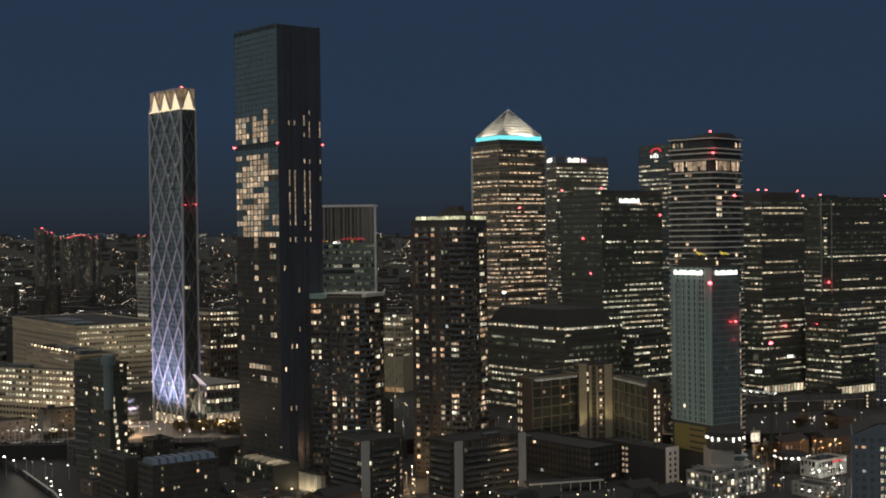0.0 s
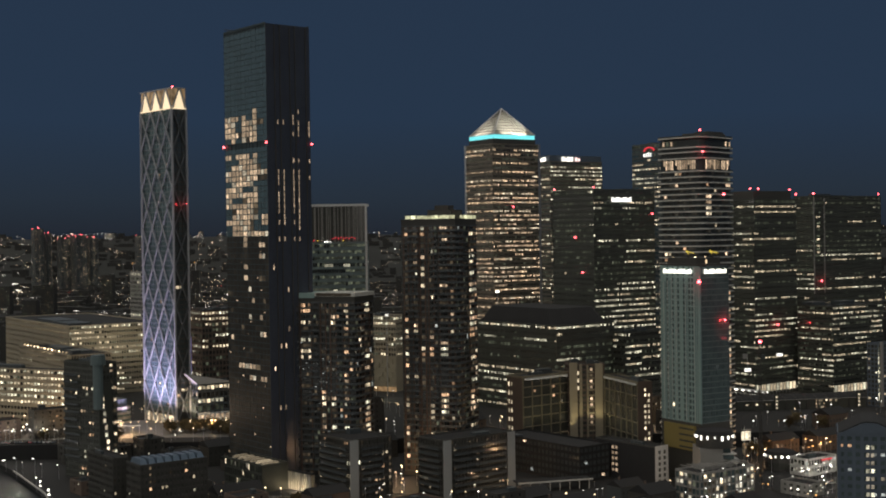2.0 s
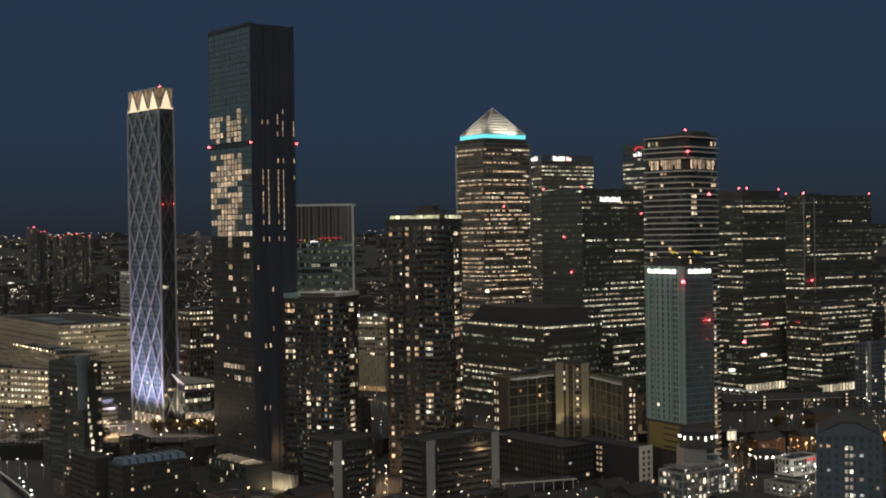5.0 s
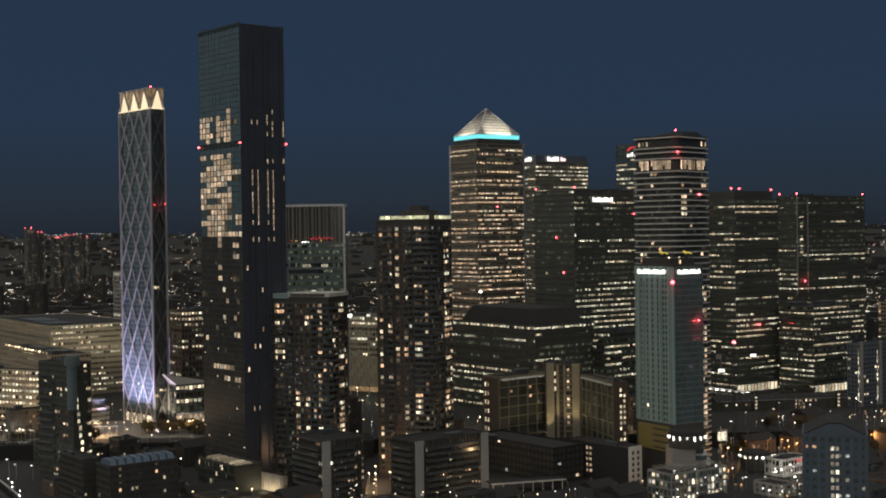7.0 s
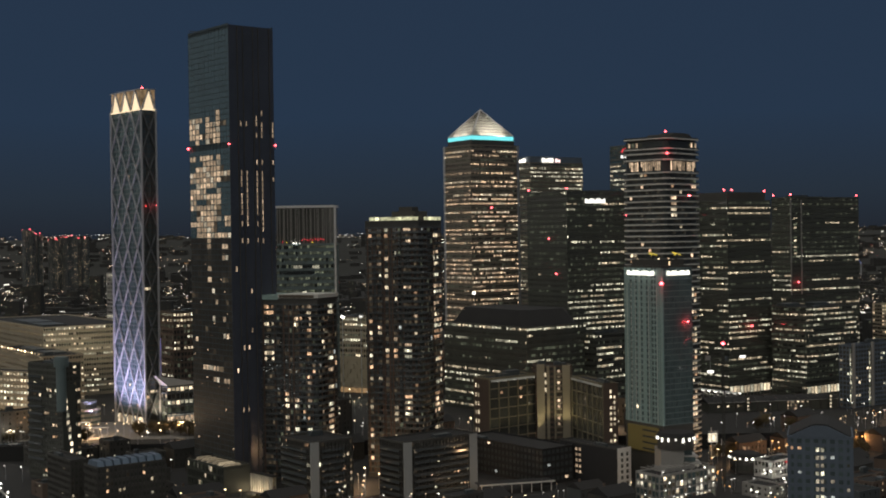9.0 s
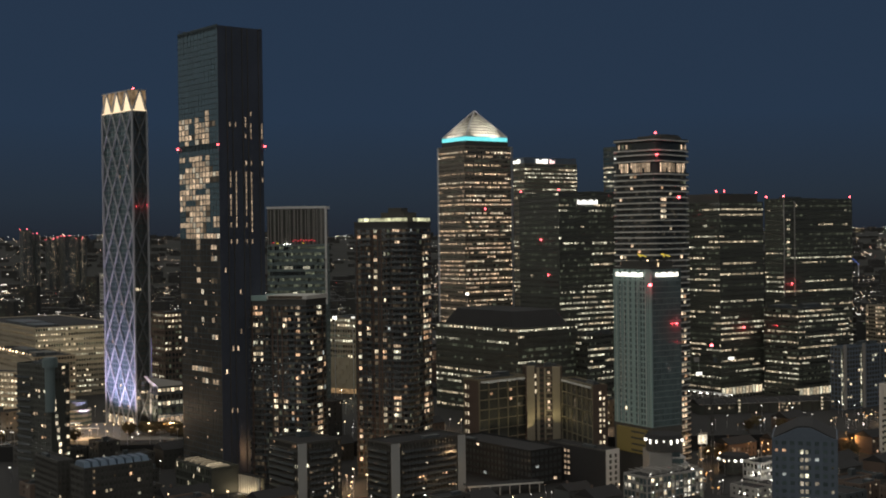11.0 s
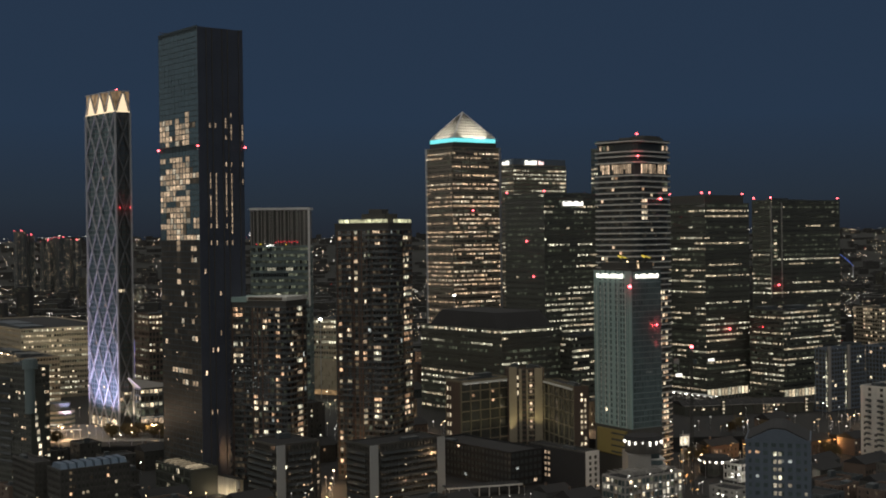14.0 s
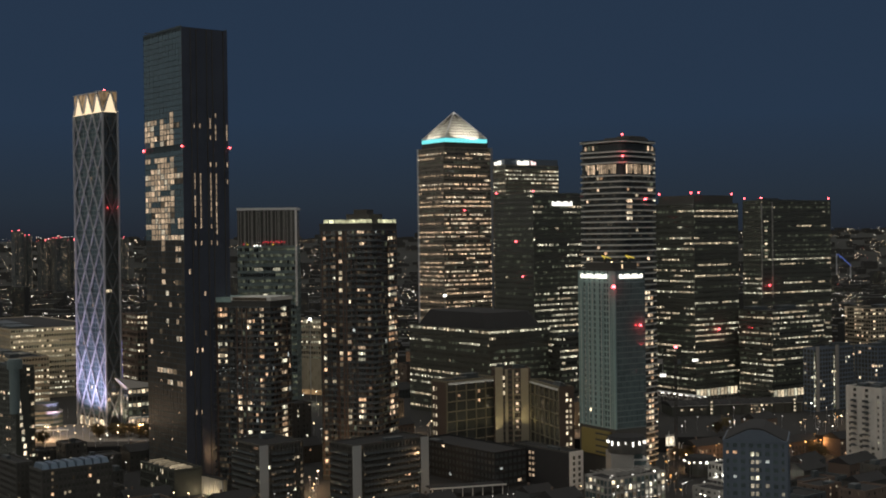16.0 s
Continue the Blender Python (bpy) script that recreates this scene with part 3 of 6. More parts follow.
part("cleaning_crane", Geo().box(3, 5, 36, 38, PH, PH + 1.6).beam((4, 37, PH + 1.5), (0, 43, PH + 2.6), 0.35), M["dark_cladding"], PT)

# ---- the office slab with a finned top ----
TV = building("office_tower", "pale-framed office block with a dark vertically finned top", "office tower", -23, 819, 87, 37.4, 18, 117, 4.1, 1.5,
              "teal_dark", "glass", [(0, 80, 0.6), (80, 117, 0.95)], [(0, 117, 0.5)], ["dim"], True, 1.6, 0.2, 0.35, 90, plant=False)
part("finned_top", Geo().box(0.4, 18, 0.4, 37.4, 118.3, 141), M["black_glass"], TV)
fin = Geo().box(0, 0.5, 0, 0.45, 0, 22.4).mesh("fin", M["concrete"])
for i in range(24):
    part("fin", fin, None, TV).location = (-0.2, 0.4 + i * 1.56 + 0.5 * math.sin(i * 2.3), 118.3)
for v, z, key in ((30.5, 118.8, "sign_yellow"), (14.2, 118.6, "sign_yellow"), (26, 118.0, "lamp_white"), (24.3, 118.2, "lamp_white"), (22.4, 118.0, "lamp_white"), *((7 + 1.7 * i, 120.0 + 0.6 * (i % 2), "sign_red") for i in range(9)), (33, 119.0, "sign_red")):
    part("edge_lamp", Geo().box(-1.0, -0.5, v, v + 0.7, z, z + 0.6), M[key], TV, "small lamp on the ledge")
for v, w, k in ((24, 5.4, 23), (12.5, 4.4, 23), (20, 2.6, 19), (31, 1.2, 12), (8, 1.0, 14)):
    part("window", pane_mesh("white"), None, TV).matrix_basis = Matrix.LocRotScale((0.0, v, 4.11 * k + 1.8 + 6), Euler((0, 0, -radians(90))), (w, 1, 1.9))
part("top_frame", Geo().box(-0.5, 18, -0.5, 37.6, 140.8, 142.3).box(-0.5, 0.3, -0.6, 0.6, 80, 142.3), M["white_panel"], TV)

# ---- the two balconied apartment towers ----


def balconies(root, wl, wr, h, fh, spans_l, spans_r, z0=6.2):
    """Projecting slabs with glass fronts on every floor."""
    n = int((h - z0) / fh)
    for face, spans in (("l", spans_l), ("r", spans_r)):
        for a, b in spans:
            g, r = Geo(), Geo()
            if face == "l":
                g.box(-1.7, -0.08, a, b, 0, 0.3)
                r.box(-1.7, -1.64, a, b, 0.3, 1.35)
            else:
                g.box(a, b, -1.7, -0.08, 0, 0.3)
                r.box(a, b, -1.7, -1.64, 0.3, 1.35)
            ms, mr = g.mesh("balcony", M["grey_cladding"]), r.mesh("railing", M["railing_glass"])
            for k in range(1, n):
                ob = part("balcony", ms, None, root)
                ob.location = (0, 0, z0 + k * fh)
                part("railing", mr, None, ob)


FLATS = ["amber", "warm", "cream", "dusky", "warm", "dusky", "cream", "dusky", "white", "dusky"]


def ribbon(pts, z0, z1, thick):
    """An upright band along a line of points, with some thickness, in one piece."""
    sides = []
    for a, b in zip(pts, pts[1:]):
        d = Vector((b[0] - a[0], b[1] - a[1])).normalized()
        sides.append(Vector((-d[1], d[0])))
    vs, fs, last = [], [], len(pts) - 1
    for i, p in enumerate(pts):
        n = (sides[max(i - 1, 0)] + sides[min(i, last - 1)]).normalized() * thick
        vs += [(p[0] + n[0] * k, p[1] + n[1] * k, z) for z, k in ((z0, 0), (z0, 1), (z1, 1), (z1, 0))]
        if i < last:
            c = 4 * i
            fs += [(c + j, c + (j + 1) % 4, c + 4 + (j + 1) % 4, c + 4 + j)[::-1] for j in range(4)]
    fs += [(0, 1, 2, 3)[::-1], tuple(4 * last + j for j in range(4))]
    g = Geo()
    g.add(vs, fs)
    return g


def flats(label, x, y, turn, wl, wr, h, cols, decks, seed):
    """An apartment tower: stacks of wide windows in clay-coloured strips, dark storeys between, balconies that wrap the corner.
    cols: face, middle, width and share of lit rooms of each stack. decks: the reach of the wrapped balcony and further balcony spans."""
    fh, z0 = 3.1, -6.4
    rng = np.random.default_rng(seed)
    root = thing("apartment_tower", label, "apartment tower", pose(x, y, 0, 0, 0, turn))
    part("body", Geo().box(0.3, wr, 0.3, wl, -9, h), M["dark_cladding"], root)
    n = int((h - z0 - 2) / fh)
    to = {"r": lambda u, m, z: (u, -m, z), "l": lambda u, m, z: (-m, u, z)}

    def slab(g, face, u0, u1, m0, m1, za, zb):
        a, b = to[face](u0, m0, za), to[face](u1, m1, zb)
        g.box(min(a[0], b[0]), max(a[0], b[0]), min(a[1], b[1]), max(a[1], b[1]), za, zb)

    bands, dark, rest, strips = Geo(), Geo(), {}, Geo()
    for face, w in (("l", wl), ("r", wr)):
        for k in range(n + 1):
            slab(bands, face, 0.32 if face == "l" else 0, w, -0.29, 0.05, z0 + k * fh - 0.45, z0 + k * fh + 0.2)
        taken = []
        for f, u, cw, share in cols:
            if f != face:
                continue
            taken.append((u - cw / 2, u + cw / 2))
            for e in (u - cw / 2 - 0.75, u + cw / 2 + 0.1):
                slab(strips, face, e, e + 0.45, -0.29, 0.09, z0, h - 3)
            on = False
            for k in range(n):
                if rng.random() < 0.55:
                    on = rng.random() < share * 1.4
                za, zb = z0 + k * fh + 0.7, z0 + k * fh + fh - 0.6
                key = FLATS[int(rng.integers(10))] if on else "dusky" if rng.random() < 0.3 else None
                parts_ = max(1, round(cw / 1.5))
                for j in range(parts_):
                    ua, ub = u - cw / 2 + cw * j / parts_ + 0.14, u - cw / 2 + cw * (j + 1) / parts_ - 0.14
                    if key and rng.random() < 0.85:
                        if len(rest.setdefault("count", [])) < 110:
                            rest["count"].append(1)
                            part("window", pane_mesh(key), None, root).matrix_basis = Matrix.LocRotScale(to[face]((ua + ub) / 2, -0.16, za), Euler((0, 0, 0 if face == "r" else -radians(90))), (ub - ua, 1, zb - za))
                        else:
                            rest.setdefault(key, Geo()).quad(*[to[face](p, -0.15, q) for p, q in ((ua, za), (ub, za), (ub, zb), (ua, zb))])
                    else:
                        dark.quad(*[to[face](p, -0.2, q) for p, q in ((ua, za), (ub, za), (ub, zb), (ua, zb))])
        u = 0.5
        while u < w - 1.5:
            if not any(a - 1.2 < u + 0.7 < b + 1.2 for a, b in taken):
                for k in range(n):
                    za, zb = z0 + k * fh + 0.4, z0 + k * fh + fh - 0.5
                    q = [to[face](p, -0.2, z) for p, z in ((u, za), (u + 1.35, za), (u + 1.35, zb), (u, zb))]
                    hit = rng.random()
                    key = "amber" if hit < 0.012 else "cool" if hit < 0.025 else "dusky" if hit < 0.13 else "dim" if hit < 0.22 else None
                    (rest.setdefault(key, Geo()) if key else dark).quad(*q)
            u += 1.55
    part("floor_band", bands, M["grey_cladding"], root, kind="stuff")
    part("clay_strip", strips, M["clay"], root, "reddish brown cladding strips", "stuff")
    part("dark_window", dark, M["glass"], root, "unlit dark glass", "stuff")
    for key, g in rest.items():
        if key != "count":
            part("lit_window", g, M[key], root, "lit rooms behind glass", "stuff")
    wrap, spans = decks
    r = 5.0
    line = [(-1.9, wrap[0])] + [(-1.9 + r - r * math.cos(a), -1.9 + r - r * math.sin(a)) for a in np.linspace(0, math.pi / 2, 7)] + [(wrap[1], -1.9)]
    kinds = [(Geo().prism([(0.2, wrap[0]), *line, (wrap[1], 0.2), (0.2, 0.2)], 0, 0.26), ribbon(line, 0.28, 1.3, 0.06))]
    for face, a, b in spans:
        g, q = Geo(), Geo()
        slab(g, face, a, b, 0.06, 1.6, 0, 0.24)
        slab(q, face, a, b, 1.54, 1.6, 0.26, 1.25)
        kinds.append((g, q))
    for i, (g, q) in enumerate(kinds):
        ms, mr = g.mesh("balcony", M["grey_cladding"]), q.mesh("railing", M["railing_glass"])
        for k in range(1, n):
            if i and (k * 3 + i) % 7 == 0:
                continue
            ob = part("balcony", ms, None, root)
            ob.location = (0, 0, z0 + k * fh - 0.1)
            part("railing", mr, None, ob)
    rim = Geo().box(0.31, wr, -0.1, 0.3, h, h + 1).box(-0.1, 0.3, -0.1, wl, h, h + 1).box(0.31, wr, wl - 0.3, wl, h, h + 1).box(wr - 0.3, wr, 0.31, wl - 0.31, h, h + 1)
    part("parapet", rim, M["dark_cladding"], root)
    part("roof", Geo().box(0.31, wr - 0.31, 0.31, wl - 0.31, h, h + 0.3), M["roofing"], root)
    return root


TA = flats("dark balconied apartment tower with scattered lit rooms", -24.7, 680.6, 65, 42, 22, 88.8,
           [("l", 5.5, 2.6, 0.62), ("l", 13.3, 2.6, 0.42), ("l", 19.3, 2.4, 0.36), ("l", 30, 6.0, 0.16), ("l", 37.5, 2.4, 0.2), ("r", 6, 3.0, 0.35), ("r", 14, 5.5, 0.55)],
           ((11, 9), [("l", 21.5, 27), ("l", 33.5, 41.6)]), 41)
part("roof_band", Geo().box(-0.5, 22, -0.5, 24, 89.9, 91.9), M["pale_concrete"], TA)
part("roof_band", Geo().box(-0.5, 22, 24.05, 42.4, 88.9, 91.6), M["teal_panel"], TA)
part("roof_band_light", Geo().box(-0.62, -0.52, 2, 23, 90.1, 91.6), M["dusky"], TA, "dim glowing roof band")
spark = Geo()
for k in range(70):
    v, z = rng.uniform(1, 41), rng.normal(50, 6)
    spark.box(-0.1, -0.04, v, v + 0.5, z, z + 0.4)
part("room_lamp", spark, M["cool"], TA, "small cool lamps in rooms", "stuff")
TB = flats("tall balconied apartment tower with a glowing roof band", 29.4, 689, 65, 32.4, 30, 129.5,
           [("l", 24.2, 2.4, 0.3), ("l", 19.8, 2.2, 0.5), ("l", 14.8, 2.3, 0.5), ("l", 7.4, 4.4, 0.42), ("l", 2.6, 1.8, 0.3), ("l", 29.6, 2.0, 0.3), ("r", 8, 2.4, 0.15), ("r", 22, 6.5, 0.6), ("r", 27.6, 2.6, 0.4)],
           ((9.5, 6), [("l", 10.6, 13.2), ("l", 21.4, 28), ("r", 17, 26)]), 42)
band = glow("roof_band_light", (1.0, 0.98, 0.60), 0.95, 0.5, room=0.3)
for i in range(9):
    part("roof_band", Geo().box(-0.3, 0.2, 0.5 + i * 3.3, 3.6 + i * 3.3 - (i > 5) * 0.5, 130.6, 132.4), band, TB, "glowing roof band")
for i in range(4):
    part("roof_band", Geo().box(7 + i * 5.4, 12.1 + i * 5.4, -0.3, 0.2, 130.6, 132.4), band, TB, "glowing roof band")
part("roof_house", Geo().box(8, 24, 6, 20, 129.5, 135.5).box(11, 19, 9, 17, 135.5, 138), M["dark_cladding"], TB)

# ---- the pyramid-topped tower ----
# whole storeys lit, half lit and nearly dark by turns
PYRAMID_ROWS = [(4.0 * k - 0.5, 4.0 * k + 3.5, (0.95, 0.55, 0.92, 0.3, 0.95, 0.7, 0.93, 0.1, 0.92, 0.95, 0.35)[k % 11] if k < 45 else 0.04) for k in range(50)] + [(191, 199, 0.92)]
OC = building("office_tower", "steel office tower with lit rows under a floodlit pyramid", "skyscraper", 80.1, 1165, 32, 44.1, 54.4, 203, 4.0, 1.85,
              "steel_cladding", "glass", PYRAMID_ROWS, PYRAMID_ROWS, ["tower_warm", "tower_warm", "tower_pale", "warm"], True, 1.9, 0.6, 0.3, 100, plant=False)
for c in ((-0.3, 2.2, 41.9, 44.3), (52.2, 54.6, -0.3, 2.2)):
    part("corner_pier", Geo().box(*c, 0, 204.2), M["steel"], OC)
part("upper_storey", Geo().box(3.2, 51.2, 2.8, 41.3, 204.2, 208.7), M["dark_cladding"], OC)
part("light_band", Geo().box(3.6, 50.4, 2.4, 41.6, 208.8, 212.4), M["cyan"], OC, "cyan glowing band")
part("eave", Geo().box(3.4, 50.6, 2.2, 41.8, 212.45, 213.1), M["steel"], OC)
base = [(3.8, 2.6), (50.2, 2.6), (50.2, 41.4), (3.8, 41.4)]
apex = (27, 22)
for i in range(4):
    a, b = base[i], base[(i + 1) % 4]
    slope = part("pyramid_slope", Geo().quad((*a, 213.12), (*b, 213.12), (*apex, 238)), M["pyramid_steel"], OC)
    if i in (0, 3):
        g = Geo()
        for k in range(1, 9):
            f = k / 9
            p, q = [(s[0] + (apex[0] - s[0]) * f, s[1] + (apex[1] - s[1]) * f, 213.3 + 24.8 * f) for s in (a, b)]
            g.beam(p, q, 0.4)
        part("pyramid_rib", g, M["dark_cladding"], slope, kind="stuff")
        g = Geo()
        for k in range(1, 12):
            f = k / 12
            p = (a[0] + (b[0] - a[0]) * f, a[1] + (b[1] - a[1]) * f, 213.3)
            q = tuple(p[j] + ((*apex, 238.2)[j] - p[j]) * 0.96 for j in range(3))
            g.beam(p, q, 0.24)
        part("pyramid_seam", g, M["dark_cladding"], slope, kind="stuff")
    part("pyramid_hip", Geo().beam((*a, 213.2), (*apex, 238.3), 0.8), M["steel"], OC)
for u, v in ((27, -14), (12, -12), (42, -12)):
    lamp("SPOT", "pyramid_flood", (*place(80.1, 1165, 32, u, v), 211.5), 30000, (1.0, 0.93, 0.8), 1.0, (*place(80.1, 1165, 32, 27, 20), 229), 62)
for v in (12, 32):
    lamp("SPOT", "pyramid_flood", (*place(80.1, 1165, 32, -12, v), 211.5), 30000, (1.0, 0.93, 0.8), 1.0, (*place(80.1, 1165, 32, 24, 22), 229), 62)

# ---- the bank towers behind and beside it ----
HB = building("office_tower", "glass office tower with white glowing signs at its top", "skyscraper", 144.1, 1270, 33, 28.2, 67.6, 192, 4.0, 1.8,
              "steel_cladding", "pale_glass", [(0, 186, 0.75), (186, 193, 0.0)], [(0, 150, 0.7), (150, 186, 0.95), (186, 193, 0)], ["white", "cream", "dim"], True, 2.0, 0.2, 0.3, 90, plant=False)
part("top_storey", Geo().box(0.5, 67, 0.5, 28, 192.5, 199), M["blue_panel"], HB)


def sign(root, face, u0, u1, z0, z1, key, pieces, off=0.9, kind="sign_board"):
    """A glowing sign as plain blocks of its size."""
    step = (u1 - u0) / pieces
    for i in range(pieces):
        a, b = u0 + i * step + 0.1 * step, u0 + (i + 1) * step - 0.1 * step
        top = z1 - (0.25 * (z1 - z0) if i % 3 == 1 else 0)
        g = Geo().box(a, b, -off, -off + 0.4, z0, top) if face == "r" else Geo().box(-off, -off + 0.4, a, b, z0, top)
        part(kind, g, M[key], root, "plain glowing white shape")


sign(HB, "r", 14, 29, 193.2, 197.4, "sign_bright", 4)
sign(HB, "r", 31, 38, 193.4, 197.2, "sign_pink", 2)
sign(HB, "l", 6, 18, 193.2, 197, "sign_bright", 2)
JP = building("office_tower", "dark glass bank tower with lit lower floors and a white sign", "office tower", 139.4, 940, 33, 47, 61, 152.5, 4.0, 1.6,
              "office_wall", "black_glass", [(0, 70, 0.12), (70, 150, 0.05)], [(0, 50, 0.5), (50, 82, 0.92), (82, 96, 0.06), (96, 100, 0.8), (100, 104, 0.04), (104, 108, 0.92), (108, 112, 0.04), (112, 116, 0.92), (116, 130, 0.04), (130, 142, 0.2)], ["white", "cream", "white"], True, 2.2, 0.2, 0.3, 100)
sign(JP, "r", 17, 37, 144.4, 147.8, "sign", 9)
CT = building("office_tower", "glass office tower with a lit sign at its top", "skyscraper", 224.6, 1095, 33, 42.7, 47, 197, 4.0, 1.7,
              "grey_cladding", "blue_glass", [(0, 165, 0.5), (165, 188, 0.85), (188, 198, 0)], [(0, 190, 0.4)], ["white", "cream"], True, 2.1, 0.22, 0.3, 90)
for u0, u1, z0, z1 in ((25.4, 27.6, 186.9, 189.4), (23.2, 24.0, 186.9, 190), (20.6, 21.9, 186.9, 190.8), (18.2, 19.0, 186.9, 190)):
    part("sign_board", Geo().box(-0.9, -0.5, u0, u1, z0, z1), M["sign"], CT, "plain glowing white shape")
g = Geo()
for k in range(8):
    a, b = math.pi * k / 8, math.pi * (k + 1) / 8
    g.beam((-0.7, 20.5 - 6 * math.cos(a), 191.8 + 3.2 * math.sin(a)), (-0.7, 20.5 - 6 * math.cos(b), 191.8 + 3.2 * math.sin(b)), 0.9)
part("sign_arc", g, M["sign_red"], CT, "red glowing arc")

# ---- two dark towers and the block at their foot ----
D1 = building("office_tower", "dark office tower with bands of lit offices and red roof lamps", "office tower", 257.6, 940, 33, 42.9, 46.6, 144, 4.0, 1.6,
              "office_wall", "black_glass", [(0, 45, 0.35), (45, 62, 0.6), (62, 93, 0.85), (93, 140, 0.22)], [(0, 4, 0.95), (4, 32, 0.2), (32, 42, 0.45), (42, 52, 0.8), (52, 56, 0.92), (56, 60, 0.8), (60, 68, 0.0), (68, 72, 0.92), (72, 86, 0.05), (86, 90, 0.92), (90, 110, 0.03), (110, 118, 0.4), (118, 132, 0.0), (132, 139, 0.92)], ["white", "cream", "cream"], True, 2.3, 0.2, 0.3, 100)
part("crown", Geo().box(3, 44, 3, 40, 144.4, 151), M["dark_cladding"], D1)
D2 = building("office_tower", "wide dark office tower with pale corner strips and a lit stair", "office tower", 343.8, 1073, 30, 21.7, 83.5, 149, 4.0, 1.6,
              "office_wall", "black_glass", [(0, 68, 0.3), (68, 74, 0.92), (74, 94, 0.15), (94, 98, 0.6), (98, 102, 0.95), (102, 127, 0.15), (127, 132, 0.6), (132, 150, 0.1)], [(0, 60, 0.3), (68, 72, 0.6), (76, 80, 0.3), (92, 96, 0.5), (96, 100, 0.95), (100, 128, 0.02), (128, 133, 0.25), (133, 146, 0.03)], ["cream", "white"], True, 2.3, 0.2, 0.3, 100)
for u in (0.1, 12.5):
    part("corner_strip", Geo().box(u - 0.6, u + 0.6, -0.5, -0.1, 68, 148), M["concrete"], D2)
for k in range(11):
    if k != 7:
        ob = part("stair_window", pane_mesh("cream" if k % 2 else "dim"), None, D2)
        ob.matrix_basis = Matrix.LocRotScale((5.2, -0.14, 99.2 + k * 2.7), None, (3.4, 1, 1.5))
LB = building("office_block", "broad lower office block with rows of lit offices", "office block", 312.1, 930, 33, 32.7, 57.9, 64.7, 3.9, 1.5,
              "office_wall", "glass", [(0, 64, 0.5)], [(0, 5, 0.95), (5, 20, 0.15), (20, 29, 0.45), (29, 37, 0.4), (37, 46, 0.6), (46, 50, 0.92), (50, 54, 0.1), (54, 58, 0.92), (58, 64, 0.5)], ["cream", "white", "white"], True, 2.1, 0.22, 0.3, 100)
for root, w in ((D1, 46), (LB, 56)):
    for i in range(int(w / 3.6)):
        part("lobby_window", pane_mesh("cream" if i % 3 else "white"), None, root).matrix_basis = Matrix.LocRotScale((2.4 + i * 3.6, -0.2, 2.4), None, (2.9, 1, 5.2))
        part("lobby_post", Geo().box(4.0 + i * 3.6, 4.4 + i * 3.6, -0.5, -0.05, 0, 8.4), M["concrete"], root)
O2 = building("office_block", "low dark office block with a few lit rows", "office block", 149.9, 870, 36, 16.5, 40, 52.6, 4.0, 1.6,
              "office_wall", "glass", [(0, 52, 0.25)], [(0, 52, 0.35)], ["white", "cream"], True, 2.1, 0.22, 0.3, 80)
OT = building("office_block", "broad dark office block with one brightly lit upper floor", "office block", 100.7, 849, 36, 89.6, 54, 59.5, 4.2, 1.9,
              "office_wall", "black_glass", [(0, 26, 0.8), (26, 50, 0.35), (50, 54, 0.1), (54, 60, 0.95)], [(0, 50, 0.25), (50, 54, 0.3), (54, 60, 0.95)], ["cream", "white"], True, 2.3, 0.25, 0.3, 90, plant=False)
part("mansard", Geo().prism([(2, 8), (8, 2), (46, 2), (53, 8), (53, 82), (46, 88), (8, 88), (2, 82)], 60, 71, 0.8), M["roofing"], OT, "dark sloping roof")

# ---- the tower ringed with balconies ----
RT = thing("apartment_tower", "tall apartment tower ringed with pale balcony slabs and red lamps", "apartment tower", pose(166.5, 703, 0, 0, 0, 45))
RW, RL, RH = 33.4, 31.0, 173.0


def rounded(x0, x1, y0, y1, r, n=5):
    out = []
    for cx, cy, a in ((x1 - r, y0 + r, -90), (x1 - r, y1 - r, 0), (x0 + r, y1 - r, 90), (x0 + r, y0 + r, 180)):
        out += [(cx + r * math.cos(radians(a + 90 * k / n)), cy + r * math.sin(radians(a + 90 * k / n))) for k in range(n + 1)]
    return out


part("body", Geo().prism(rounded(1.6, RW, 1.6, RL, 4), -9, RH), M["night_glass"], RT)
slab_m = Geo().prism(rounded(0, RW + 1, 0, RL + 1, 5), 0, 0.75).mesh("balcony_slab", M["pale_concrete"])
ring = rounded(0.05, RW + 0.95, 0.05, RL + 0.95, 5)
g = Geo()
for a, b in zip(ring, ring[1:] + ring[:1]):
    g.quad((*a, 0.77), (*b, 0.77), (*b, 1.5), (*a, 1.5))
rail_m = g.mesh("railing", M["night_glass"])
rng = np.random.default_rng(11)
FLOORS = [-5.2 + 3.2 * k for k in range(50)] + [154.8, 162.0, 165.4, 168.0, 173.6]
for z in FLOORS:
    ob = part("balcony_slab", slab_m, None, RT)
    ob.location = (0, 0, z)
    part("railing", rail_m, None, ob)


def ring_window(face, u, z, w, h, key):
    ob = part("window", pane_mesh(key), None, RT)
    ob.matrix_basis = Matrix.LocRotScale((u, 1.5, z) if face == "r" else (1.5, u, z), Euler((0, 0, 0 if face == "r" else -radians(90))), (w, 1, h))


